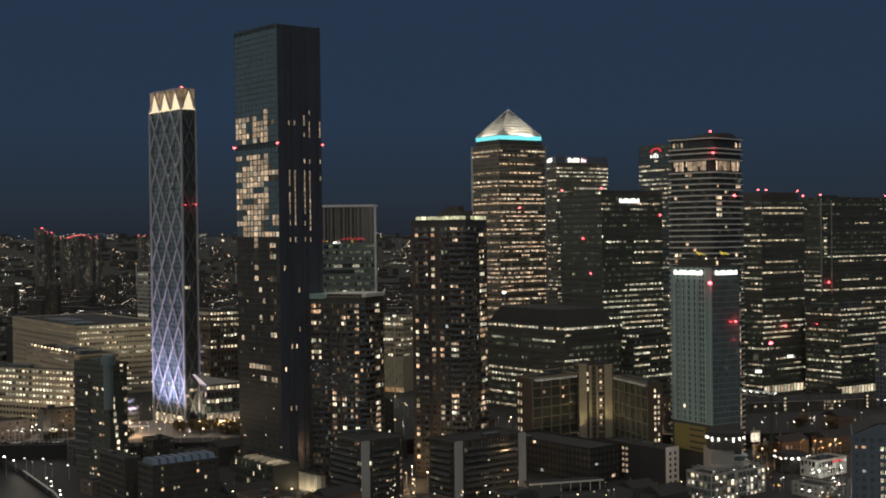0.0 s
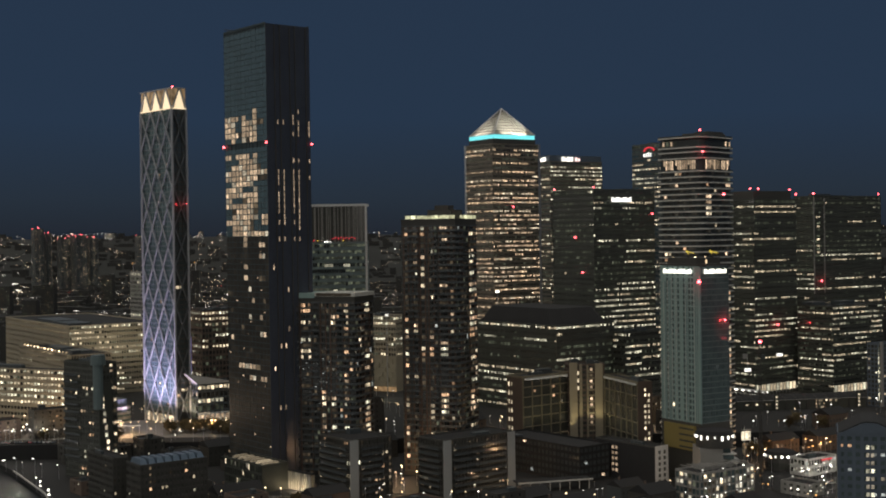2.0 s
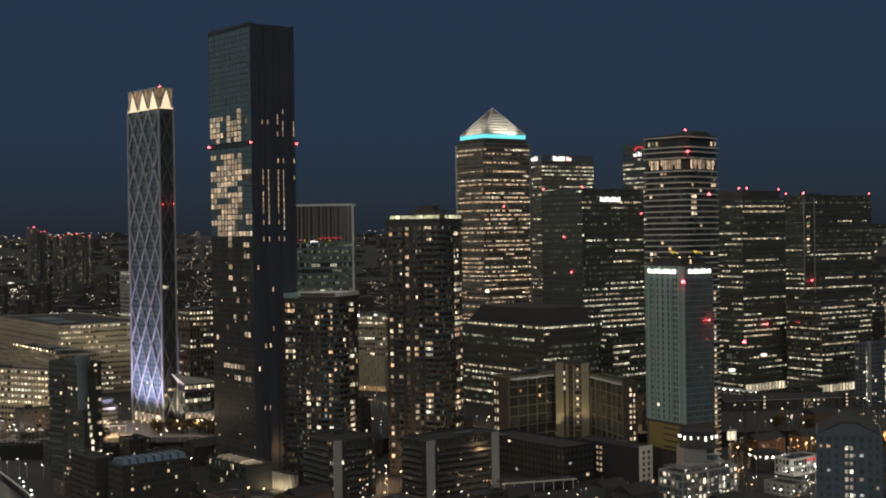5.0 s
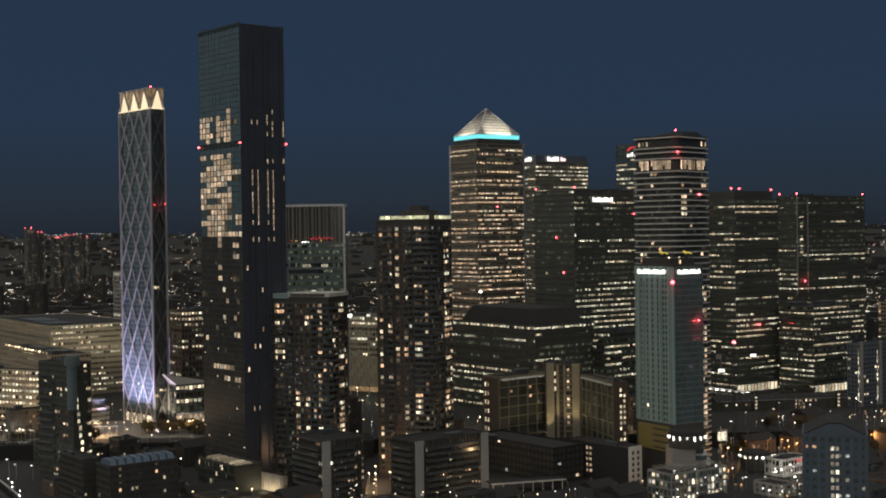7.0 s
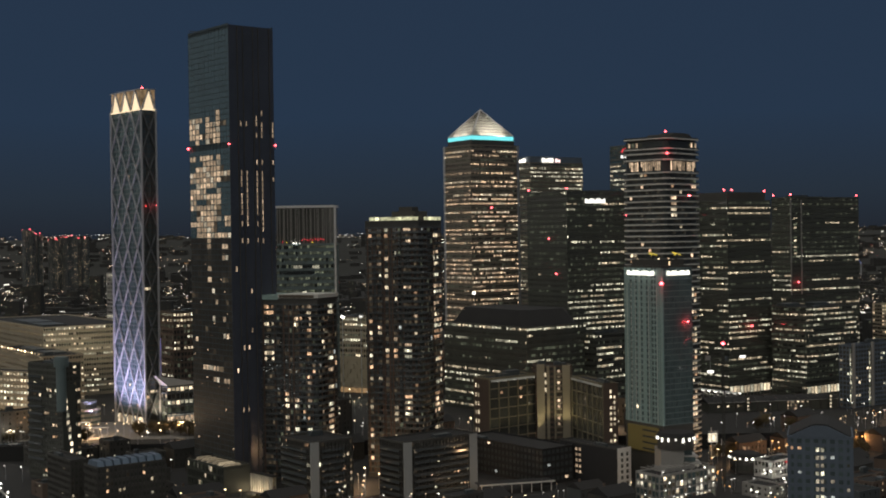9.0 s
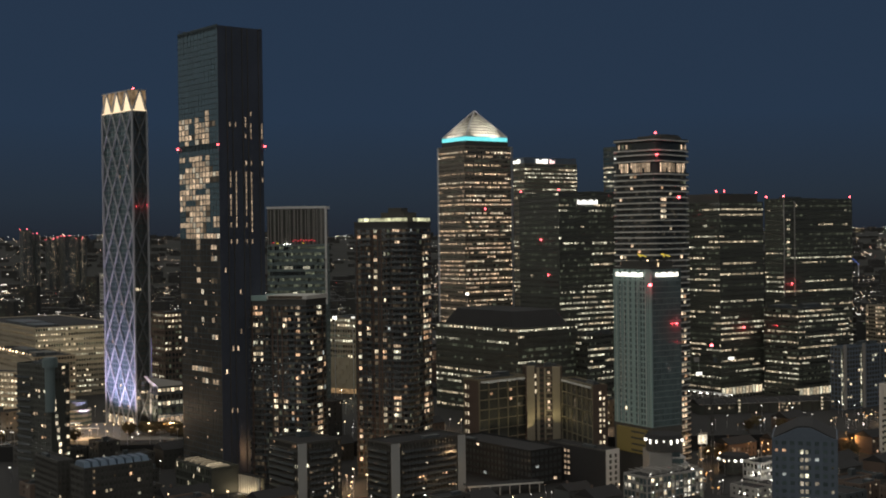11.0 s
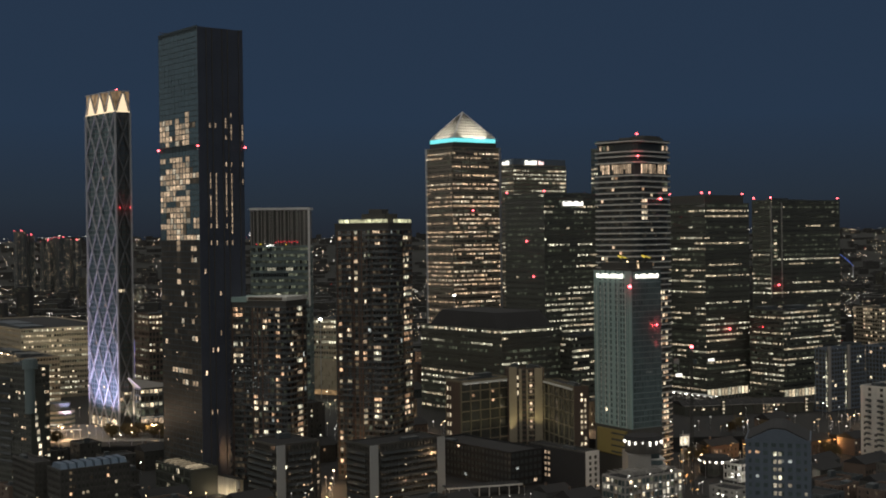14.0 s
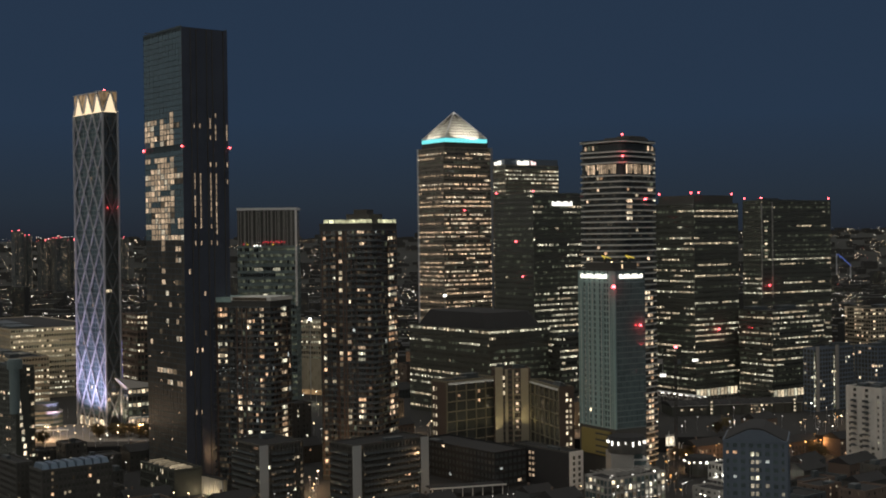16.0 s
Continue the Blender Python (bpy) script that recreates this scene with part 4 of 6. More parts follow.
for face, w in (("l", RL), ("r", RW)):
    for z in FLOORS[:-5]:
        hot = 0.10 if z < 95 else 0.03
        if face == "r" and z < 90:
            hot = 0.45
        for i in range(9):
            if rng.random() < (0.5 if face == "l" and i > 6 and z < 110 else hot):
                ring_window(face, 5 + (w - 9) * (i + 0.5) / 9, z + 0.9, (w - 9) / 9 - 0.7, 2.2, ["warm", "cream", "amber"][int(rng.integers(3))])
    # the double-height floor near the top, lit behind tall panes
    for i in range(17):
        if rng.random() < 0.94:
            u = 5.2 + (w - 8.5) * i / 17
            part("mullion", Geo().box(u - 0.9, u - 0.7, 1.2, 1.58, 155.6, 161.9) if face == "r" else Geo().box(1.2, 1.58, u - 0.9, u - 0.7, 155.6, 161.9), M["dark_cladding"], RT)
            ring_window(face, u, 155.8 if i % 6 != 4 else 158.6, 0.98, 5.7 if i % 6 != 4 else 3.1, "flat" if i % 3 else "warm")
    for i in range(4):
        ring_window(face, 19 + 2.6 * i if face == "l" else 24 + 2 * i, 168.9, 1.3, 3.2, "warm" if i % 2 else "dim")
# storeys with a lamp left on somewhere inside
faint = Geo()
for z in FLOORS[:-5]:
    for face, w in (("l", RL), ("r", RW)):
        for i in range(12):
            if rng.random() < 0.45:
                u0, u1 = 5 + (w - 9) * i / 12 + 0.1, 5 + (w - 9) * (i + 1) / 12 - 0.1
                faint.quad(*[(u, 1.56, q) if face == "r" else (1.56, u, q) for u, q in ((u0, z + 0.85), (u1, z + 0.85), (u1, z + 3.1), (u0, z + 3.1))])
part("faint_window", faint, M["faint"], RT, "faintly lit rooms behind glass", "stuff")
for k in range(4):
    for u in (6.2, 9.0):
        ring_window("r", u, 130.1 + 3.2 * k, 2.4, 2.3, "tower_pale" if k < 2 else "warm")
for z in (146.1, 149.3):
    for u in (26.5, 29):
        ring_window("r", u, z, 2.2, 2.3, "warm" if z < 148 else "dim")
part("crown", Geo().prism(rounded(7, 31, 3, 20, 4), RH + 0.4, RH + 3.6).prism(rounded(12, 30, 4, 15, 4), RH + 3.6, RH + 4.6), M["dark_cladding"], RT)

# ---- the panelled hotel tower with a white roof sign ----
BT = thing("hotel_tower", "pale teal panelled hotel tower with white roof sign, yellow base", "hotel tower", pose(154, 661, 0, 0, 0, 30))
BL, BR_, BH = 30.1, 20.7, 103.5
part("body", Geo().box(0.4, BR_, 0.4, BL, -9, BH), M["dark_cladding"], BT)
rng = np.random.default_rng(21)
lit = lit_rooms(27, 9, rng, [(0, 110, 0.007)], 3.05, 22, ["cool", "cream"], False)
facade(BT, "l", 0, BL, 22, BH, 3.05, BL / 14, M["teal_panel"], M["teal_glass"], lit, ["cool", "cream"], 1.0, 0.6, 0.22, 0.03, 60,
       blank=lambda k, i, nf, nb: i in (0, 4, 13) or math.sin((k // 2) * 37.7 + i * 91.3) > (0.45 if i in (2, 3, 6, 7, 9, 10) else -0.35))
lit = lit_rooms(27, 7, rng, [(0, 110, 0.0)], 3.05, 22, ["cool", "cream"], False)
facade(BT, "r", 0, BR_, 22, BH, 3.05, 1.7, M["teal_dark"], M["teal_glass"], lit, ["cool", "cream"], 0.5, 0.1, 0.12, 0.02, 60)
part("corner_post", Geo().box(-0.25, 0.9, -0.25, 0.9, 22, BH), M["teal_panel"], BT)
for i in range(26):
    u = 0.6 + 1.13 * i + rng.uniform(-0.3, 0.3)
    if i not in (4, 5, 6, 11, 12, 13, 14, 16, 17):
        part("panel_joint", Geo().box(-0.16, -0.03, u, u + 0.12, 22.2, BH - 4.5 - 6 * rng.random()), M["teal_dark" if i % 3 else "white_panel"], BT)
part("plinth", Geo().box(0.1, BR_, 0.1, BL, -9, 21.9), M["dark_cladding"], BT)
part("base", Geo().box(-1.2, 0.3, 3.5, BL - 3, 7.5, 20.5), M["yellow_panel"], BT, "yellow panelled base")
g = Geo()
for k in range(1, 5):
    g.box(-1.35, -1.21, 4, 15, 6.2 - 1.2 + k * 3.2 + 0.4, 6.3 + k * 3.2)
part("base_window", g, M["black_glass"], BT, kind="stuff")
part("roof_deck", Geo().box(0, BR_, 0, BL, BH + 0.02, BH + 1.4).box(2, BR_ - 2, 4, BL - 4, BH + 1.4, BH + 4.5), M["dark_cladding"], BT)
sign(BT, "l", 5, 27, 99.9, 102.1, "sign_bright", 9)
sign(BT, "r", 3, 18.5, 99.9, 102.1, "sign_bright", 9)
for (u, v) in ((4, 12), (15, 6)):
    cr = part("roof_crane", Geo().box(u - 0.5, u + 0.5, v - 0.5, v + 0.5, BH + 4.5, BH + 5.6).box(u - 1.0, u + 0.9, v - 0.7, v + 0.7, BH + 5.6, BH + 6.4), M["dark_cladding"], BT, "small dark roof crane under a self-glowing yellow jib")
    # the jib glows by itself in place of light falling on it
    part("jib", Geo().beam((u - 1.3, v + 1.0, BH + 8.2), (u, v, BH + 6.6), 0.45).beam((u - 1.3, v + 1.0, BH + 8.2), (u + 2.2, v - 1.8, BH + 6.7), 0.4), M["sign_yellow"], cr)
for k in range(16):
    u, v = rng.uniform(1, 19), rng.uniform(0, 29)
    part("roof_lamp", Geo().box(u, u + 0.5, v, v + 0.5, BH + 1.5, BH + 2.1 + 3 * rng.random()), M["lamp_warm"], BT)

# ---- the concrete-framed hotel in two wings ----
BRL = building("hotel_wing", "low hotel wing with a square concrete grid front", "hotel", 69.5, 748, 37, 14.3, 37.2, 37.5, 5.6, 7.4,
               "olive_stone", "black_glass", [(0, 40, 0.0)], [(0, 40, 0.0)], ["warm"], False, 0.6, 0.5, 0.6, 30, plant=True, bays={"l": 14.3, "r": 7.4}, proud=0.2)
rng = np.random.default_rng(31)
part("side_wall", Geo().box(-0.06, 0.2, 0.5, 14, -9, 37.6), M["brick"], BRL)
for k in range(6):
    for v in (9.8, 12.2):
        part("window", pane_mesh("cream"), None, BRL).matrix_basis = Matrix.LocRotScale((-0.1, v, 6.2 + k * 5.2), Euler((0, 0, -radians(90))), (0.9, 1, 2.4))
for u, k in ((9.2, 4.2), (24.5, 4.4), (24.5, 3.6)):
    part("window", pane_mesh("amber"), None, BRL).matrix_basis = Matrix.LocRotScale((u, -0.1, k * 6.6 + 1), None, (1.6, 1, 1.5))
part("cornice", Geo().box(1, 36.5, -0.9, -0.25, 36.4, 37.4), M["white_panel"], BRL)
part("cornice_light", Geo().box(2, 36, -0.8, -0.3, 36.2, 36.38), glow("cornice_light", (1.0, 0.95, 0.8), 0.5, 0.1, room=0.3), BRL)
BRR = building("hotel_wing", "low hotel wing with concrete grid front and lit brick stair", "hotel", 132, 722, 16, 45, 9, 36.3, 7.0, 7.4,
               "olive_stone", "black_glass", [(0, 40, 0.0)], [(0, 40, 0.0)], ["warm"], False, 0.6, 0.5, 0.6, 30, plant=True, bays={"l": 7.4, "r": 9}, proud=0.2)
part("side_wall", Geo().box(0.1, 9, -0.3, -0.06, -9, 37.6), M["brick"], BRR)
for k in range(-3, 10):
    for u in (4.6, 6.8):
        if rng.random() < 0.85:
            part("stair_window", pane_mesh("cream"), None, BRR).matrix_basis = Matrix.LocRotScale((u, -0.34, 4 + k * 3.1), None, (1.1, 1, 1.7))
part("cornice", Geo().box(-0.9, -0.25, 1, 44, 35.2, 36.2), M["white_panel"], BRR)
# between them a stair core: stone piers lit from their foot, a recess and a column of landings
BC = building("hotel_core", "stone stair core with uplit piers joining two hotel wings", "hotel", 98.5, 764, 4, 14, 21.5, 42.5, 3.1, 3.6,
              "brick", "black_glass", [(0, 44, 0.05)], [(0, 44, 0.0)], ["cream", "warm"], False, 1.3, 0.6, 0.4, 20)
for u, w, top in ((0.2, 4.6, 44.6), (6.2, 1.6, 43.4), (10.6, 1.0, 43.0), (15.6, 4.6, 43.8)):
    part("pier", Geo().box(u, u + w, -1.0, -0.1, 0, top), M["stone"], BC)
for k in range(11):
    part("stair_window", pane_mesh("warm" if k % 3 else "dusky"), None, BC).matrix_basis = Matrix.LocRotScale((13.4, -0.2, 4.5 + k * 3.5), None, (1.5, 1, 1.6))
    part("landing", Geo().box(12.0, 15.2, -0.7, -0.1, 3.2 + k * 3.5, 4.1 + k * 3.5), M["stone"], BC)
for k in range(3):
    part("window", pane_mesh("cream"), None, BC).matrix_basis = Matrix.LocRotScale((5.5, -0.2, 28 + k * 4.6), None, (1.0, 1, 2.4))
for u in (2.4, 12, 18):
    px, py = place(98.5, 764, 4, u, -9)
    lamp("SPOT", "pier_uplight", (px, py, 5), 2600, (1.0, 0.82, 0.42), 0.3, (*place(98.5, 764, 4, u, 0), 34), 80)
for d in (5, 18, 31):
    lamp("SPOT", "wing_uplight", (*place(69.5, 748, 37, d, -10), 6), 1000, (1.0, 0.84, 0.46), 0.3, (*place(69.5, 748, 37, d, 0), 30), 110)
for d in (8, 22, 36):
    lamp("SPOT", "wing_uplight", (*place(132, 722, 16, -10, d), 4), 1000, (1.0, 0.84, 0.46), 0.3, (*place(132, 722, 16, 0, d), 28), 110)
building("podium", "dark low podium building with a flat roof", "low building", 92, 668, 37, 66, 22, 9, 3.4, 3, "roofing", "night_glass",
         [(-9, 14, 0.004)], [(-9, 14, 0.01)], ["warm", "cool"], False, 1.6, 0.4, 0.4, 30)
CN = thing("canopy", "long low pale-edged canopy in front of the podium", "canopy", pose(58, 646, -9, 0, 0, 14))
part("slab", Geo().box(0, 40, 0, 9, 4.6, 5.1), M["roofing"], CN)
part("edge", Geo().box(-0.2, 40.2, -0.3, -0.02, 4.5, 5.3), M["pale_concrete"], CN)
for i in range(8):
    part("post", Geo().box(1 + i * 5.3, 1.4 + i * 5.3, 0.4, 0.8, 0, 4.6), M["pale_concrete"], CN)

# ---- apartment blocks in front ----
FB1 = building("apartment_block", "six-storey apartment block with a pale end wall and dark roof", "apartment block", -26, 636, 36, 28.8, 25.1, 19.8, 3.1, 2.1,
               "dark_cladding", "black_glass", [(-9, 20, 0.22)], [(-9, 20, 0.25)], FLATS, False, 1.0, 0.4, 0.5, 60, proud=0.15)
part("end_wall", Geo().box(-0.3, 4.6, -0.5, -0.15, -9, 20.6), M["end_panel"], FB1)
FB2 = building("apartment_block", "long apartment block between two pale end walls", "apartment block", 20, 632, 36.7, 20.4, 46, 19.6, 3.1, 2.1,
               "dark_cladding", "black_glass", [(-9, 20, 0.14)], [(-9, 20, 0.11)], FLATS, False, 1.0, 0.4, 0.5, 60, proud=0.15)
for u in (-0.3, 41.5):
    part("end_wall", Geo().box(u, u + 5, -0.5, -0.15, -9, 20.4), M["end_panel"], FB2)
for root, wl, wr in ((FB1, 28.8, 25.1), (FB2, 20.4, 46)):
    for k in range(-2, 6):
        part("balcony", Geo().box(-1.3, -0.2, 2, wl - 2, k * 3.1, k * 3.1 + 0.22).box(-1.3, -1.24, 2, wl - 2, k * 3.1 + 0.22, k * 3.1 + 1.2), M["railing_glass"], root)
        part("balcony", Geo().box(6, wr - 6, -1.3, -0.2, k * 3.1, k * 3.1 + 0.22).box(6, wr - 6, -1.3, -1.24, k * 3.1 + 0.22, k * 3.1 + 1.2), M["railing_glass"], root)
GB = building("apartment_block", "plain grey block with a white end and a lit stair", "apartment block", 129.7, 659, 36, 43.7, 9.5, 10, 3.0, 3.2,
              "dark_cladding", "black_glass", [(0, 13, 0.0)], [(0, 13, 0.2)], ["cream", "cool"], False, 1.6, 1.4, 0.3, 30)
part("blank_wall", Geo().box(-0.35, -0.1, 0.2, 43, -9, 10.4), M["roofing"], GB)
part("end_wall", Geo().box(-0.1, 9.6, -0.3, -0.09, -9, 11.3), M["white_panel"], GB)
for k in range(-2, 3):
    for v, w in ((27.6, 1.6), (30.2, 1.4)):
        part("stair_window", pane_mesh("warm"), None, GB).matrix_basis = Matrix.LocRotScale((-0.42, v, 0.8 + k * 3), Euler((0, 0, -radians(90))), (w, 1, 1.5))
for k in range(-3, 3):
    for u in (2.2, 6):
        part("end_window", Geo().box(u, u + 1.6, -0.36, -0.31, 1 + k * 3, 2.8 + k * 3), M["black_glass"], GB)

# ---- tower with a gable near the river ----
TW = building("apartment_tower", "blue-grey apartment tower with pitched gable and lit paired windows", "apartment tower", 190.3, 480, 72, 24, 26, 43.0, 3.0, 2.9,
              "blue_panel", "teal_glass", [(0, 44, 0.2)], [(0, 44, 0.12)], ["dim", "flat_pale", "flat_pale", "cool", "amber", "dim"], False, 1.4, 1.3, 0.25, 60, plant=False)
g = Geo()
pts = [(24 * k / 16, 4.6 * min(1, 1.25 * (1 - abs(k / 8 - 1)))) for k in range(17)]
n = len(pts)
g.add([(-0.3, u, 43.5 + z) for u, z in pts] + [(26, u, 43.5 + z) for u, z in pts],
      [tuple(range(n)), tuple(range(n, 2 * n))[::-1]] + [(i, i + 1, i + 1 + n, i + n) for i in range(n - 1)])
part("gable", g, M["blue_panel"], TW, "pitched gable end")
part("roof", Geo().add([(0.4, u * 1.04 - 0.4, 43.7 + z * 1.08) for u, z in pts] + [(26.6, u * 1.04 - 0.4, 43.7 + z * 1.08) for u, z in pts],
     [tuple(range(n)), tuple(range(n, 2 * n))[::-1]] + [(i, i + 1, i + 1 + n, i + n) for i in range(n - 1)]), M["roofing"], TW, "dark pitched roof")
for k in range(13):
    for v in (11.2, 13.0):
        part("stair_window", pane_mesh("flat_pale" if k % 3 else "white"), None, TW).matrix_basis = Matrix.LocRotScale((-0.16, v, 2.2 + k * 3.0), Euler((0, 0, -radians(90))), (1.15, 1, 1.5))
WH = building("apartment_block", "white apartment block with dark balconies", "apartment block", 306.9, 700, 40, 21.8, 24.2, 35.4, 3.1, 3.6,
              "pale_concrete", "black_glass", [(0, 36, 0.2)], [(0, 36, 0.15)], FLATS, False, 1.5, 1.5, 0.4, 50, patchy=0.5)
balconies(WH, 21.8, 24.2, 34, 3.1, [(7, 11), (15, 18)], [(6, 12)], 0.2)
SE = building("apartment_block", "grey apartment block with lit stair edges", "apartment block", 323.1, 870, 33, 9, 41.8, 42.3, 3.1, 3.0,
         "blue_panel", "black_glass", [(0, 43, 0.14)], [(0, 43, 0.08)], ["cream", "dusky", "white"], False, 1.0, 0.7, 0.3, 80)
for k in range(13):
    for u in (0.5, 21):
        part("stair_window", pane_mesh("white" if k % 4 else "dim"), None, SE).matrix_basis = Matrix.LocRotScale((u, -0.12, 1.2 + k * 3.1), None, (1.0, 1, 2.3))
for u in (2.0, 22.4):
    part("lift_shaft", Geo().box(u, u + 2.6, -0.9, -0.1, 0, 44.5), M["concrete"], SE, "pale vertical shaft")
building("apartment_block", "long pale stepped apartment block with lit balconies", "apartment block", 444.9, 1100, 20, 33.4, 70, 55.4, 3.3, 3.0,
         "stone", "glass", [(0, 56, 0.25)], [(0, 40, 0.3), (40, 50, 0.2), (50, 56, 0.8)], ["warm", "cream"], False, 1.5, 0.4, 0.5, 80)
building("apartment_block", "grey block behind with a lit corner", "apartment block", 380, 905, 33, 20, 40, 40, 3.1, 3.0,
         "blue_panel", "black_glass", [(0, 43, 0.1)], [(0, 43, 0.1)], ["warm", "cream", "white"], False, 1.0, 0.7, 0.3, 60)

# ---- the round hall, the glass pavilion and their yard ----
DR = thing("round_hall", "dark round roof pavilion ringed with white lamps", "pavilion", pose(156, 640, 0))
circle = [(9.2 * math.cos(a), 9.2 * math.sin(a)) for a in np.linspace(0, 2 * math.pi, 16, endpoint=False)]
part("drum", Geo().prism(circle, 14.2, 20.5), M["dark_cladding"], DR)
part("roof", Geo().prism([(x * 1.08, y * 1.08) for x, y in circle], 20.6, 22.4, 0.85), M["roofing"], DR)
part("plinth", Geo().box(-9.0, 2.5, -8, 9, -9, 14), M["concrete"], DR)
for k in range(4):
    part("terrace", Geo().box(2.6, 15 - 1.5 * k, -6 + k, 8, 0.5 + 3.2 * k, 1.1 + 3.2 * k), M["white_panel"], DR, "white terrace slab")
    part("terrace_glass", Geo().box(2.7, 12.5 - 1.5 * k, -4 + k, 8, 1.12 + 3.2 * k, 3.6 + 3.2 * k), M["hall" if k < 2 else "teal_glass"], DR, "glazed terrace room")
for k in range(16):
    a = 2 * math.pi * (k + 0.5) / 16
    part("wall_lamp", Geo().box(9.4 * math.cos(a) - 0.35, 9.4 * math.cos(a) + 0.35, 9.4 * math.sin(a) - 0.35, 9.4 * math.sin(a) + 0.35, 18.2 + 0.5 * (k % 3), 20.3), M["lamp_white"], DR)
PV = building("pavilion", "low glass-fronted pavilion, brightly lit inside", "pavilion", 142, 611, 33, 16.5, 38, 5, 3.5, 2.7,
              "concrete", "teal_glass", [(-9, 12, 0.8)], [(-9, 12, 0.8)], ["hall", "cream", "dim", "hall", "dusky", "dusky", "cream"], False, 0.7, 0.16, 0.6, 60, plant=False)
for i in range(9):
    part("pergola_beam", Geo().box(2 + i * 4, 2.35 + i * 4, 0.6, 15, 7.6, 8.0), M["concrete"], PV)
    part("pergola_post", Geo().box(2 + i * 4, 2.35 + i * 4, 0.6, 0.95, 5.3, 7.6), M["concrete"], PV)
part("roof_room", Geo().box(10, 30, 6, 14, 5.3, 7.4), M["concrete"], PV)
for k in range(14):
    part("wall_lamp", Geo().box(0.8 + 2.7 * k, 1.25 + 2.7 * k, -0.5, -0.1, -1.9 + 3.5 * (k % 3 - 1), -1.4 + 3.5 * (k % 3 - 1)), M["lamp_white"], PV)
for k in range(10):
    part("roof_lamp", Geo().box(1.5 + k * 3.6, 2.0 + k * 3.6, 0.5 + 3 * (k % 4), 1.0 + 3 * (k % 4), 5.4, 5.9), M["lamp_white"], PV)
D2R = thing("round_hall", "low dark round pavilion with a ring of lamps", "pavilion", pose(206, 698, -5))
part("drum", Geo().prism([(x * 0.9, y * 0.9) for x, y in circle], -4, 4.6), M["dark_cladding"], D2R)
part("roof", Geo().prism([(x * 1.0, y * 1.0) for x, y in circle], 4.8, 6.4, 0.8), M["roofing"], D2R)
for k in range(16):
    a = 2 * math.pi * (k + 0.5) / 16
    part("wall_lamp", Geo().box(8.7 * math.cos(a) - 0.4, 8.7 * math.cos(a) + 0.4, 8.7 * math.sin(a) - 0.4, 8.7 * math.sin(a) + 0.4, 3.6, 4.5), M["lamp_white"], D2R)
part("window_band", Geo().prism([(x * 0.905, y * 0.905) for x, y in circle], -2.5, 0.4), M["black_glass"], D2R)
building("shed", "low floodlit white building by the road", "low building", 176, 743, 33, 10, 14, 2, 4.5, 3.0, "white_panel", "glass",
         [(-9, 9, 0.7)], [(-9, 9, 0.9)], ["white"], False, 0.8, 0.4, 0.3, 30)

MH = building("market_hall", "low white hall, brightly lit, with a red strip", "hall", 214, 674, 36, 12, 24, -0.6, 4.2, 2.4, "pale_concrete", "glass",
              [(-9, 7, 0.5)], [(-9, 7, 0.6)], ["white", "cool", "hall", "dim"], False, 1.6, 0.5, 0.3, 40)
part("sign_strip", Geo().box(11, 20, -0.3, -0.1, -1.6, -0.8), M["sign_red"], MH, "plain red glowing strip")
ST = building("store", "small low building with pale wall and dark flat roof", "low building", 198, 622, 36, 17, 12, -3.6, 2.7, 4.0, "concrete", "black_glass",
              [(-9, 0, 0.1)], [(-9, 0, 0.1)], ["white"], False, 1.5, 2.0, 0.2, 10, plant=False)
LE = thing("lit_entrance", "tall brightly lit white entrance box between posts", "entrance", pose(198, 744, -9, 0, 0, 20))
part("light_panel", Geo().box(-0.6, 4.6, 0.3, 2, 8.5, 13.5), M["shop_bright"], LE, "glowing white panel")
part("base", Geo().box(0, 4, 0.2, 2.2, 0, 6.4), M["concrete"], LE)
for u in (0.0, 3.75, 7.0, 8.6):
    part("post", Geo().box(u, u + 0.25, -0.2, 0.15, 0, 17 - u), M["white_panel"], LE)
part("head", Geo().box(-0.8, 4.8, -0.3, 2.2, 14.2, 14.7), M["concrete"], LE)
bridge = thing("footbridge", "covered footbridge with a lit roof edge", "footbridge", pose(224, 938, 0, 0, 0, -56))
part("deck", Geo().box(0, 52, -2, 2, 5, 5.6), M["concrete"], bridge)
part("canopy", Geo().box(0, 52, -2.3, 2.3, 8.4, 8.8), M["white_panel"], bridge)
for i in range(9):
    part("pier", Geo().box(2 + 6 * i, 2.5 + 6 * i, -1.6, 1.6, 0, 8.4), M["concrete"], bridge)
    for v in (-2.3, 2.3):
        part("lamp", Geo().box(1 + 6 * i, 3.6 + 6 * i, v - 0.15, v + 0.15, 7.9, 8.35), M["lamp_white"], bridge)
# tower crane over the yard
TC = thing("tower_crane", "slim lattice tower crane with two lit boards and red lamp", "crane", pose(186, 664, 0, 0, 0, 8))
g = Geo()
for u_, v_ in ((-0.6, -0.6), (0.6, -0.6), (0.6, 0.6), (-0.6, 0.6)):
    g.box(u_ - 0.1, u_ + 0.1, v_ - 0.1, v_ + 0.1, -9, 62)
for k in range(-4, 30):
    z = k * 2.0
    s_ = 1 if k % 2 else -1
    for v_ in (-0.6, 0.6):
        g.beam((-0.6 * s_, v_, z), (0.6 * s_, v_, z + 2.0), 0.1).beam((v_, -0.6 * s_, z), (v_, 0.6 * s_, z + 2.0), 0.1)
part("mast", g, M["dark_cladding"], TC, kind="stuff")
g = Geo()
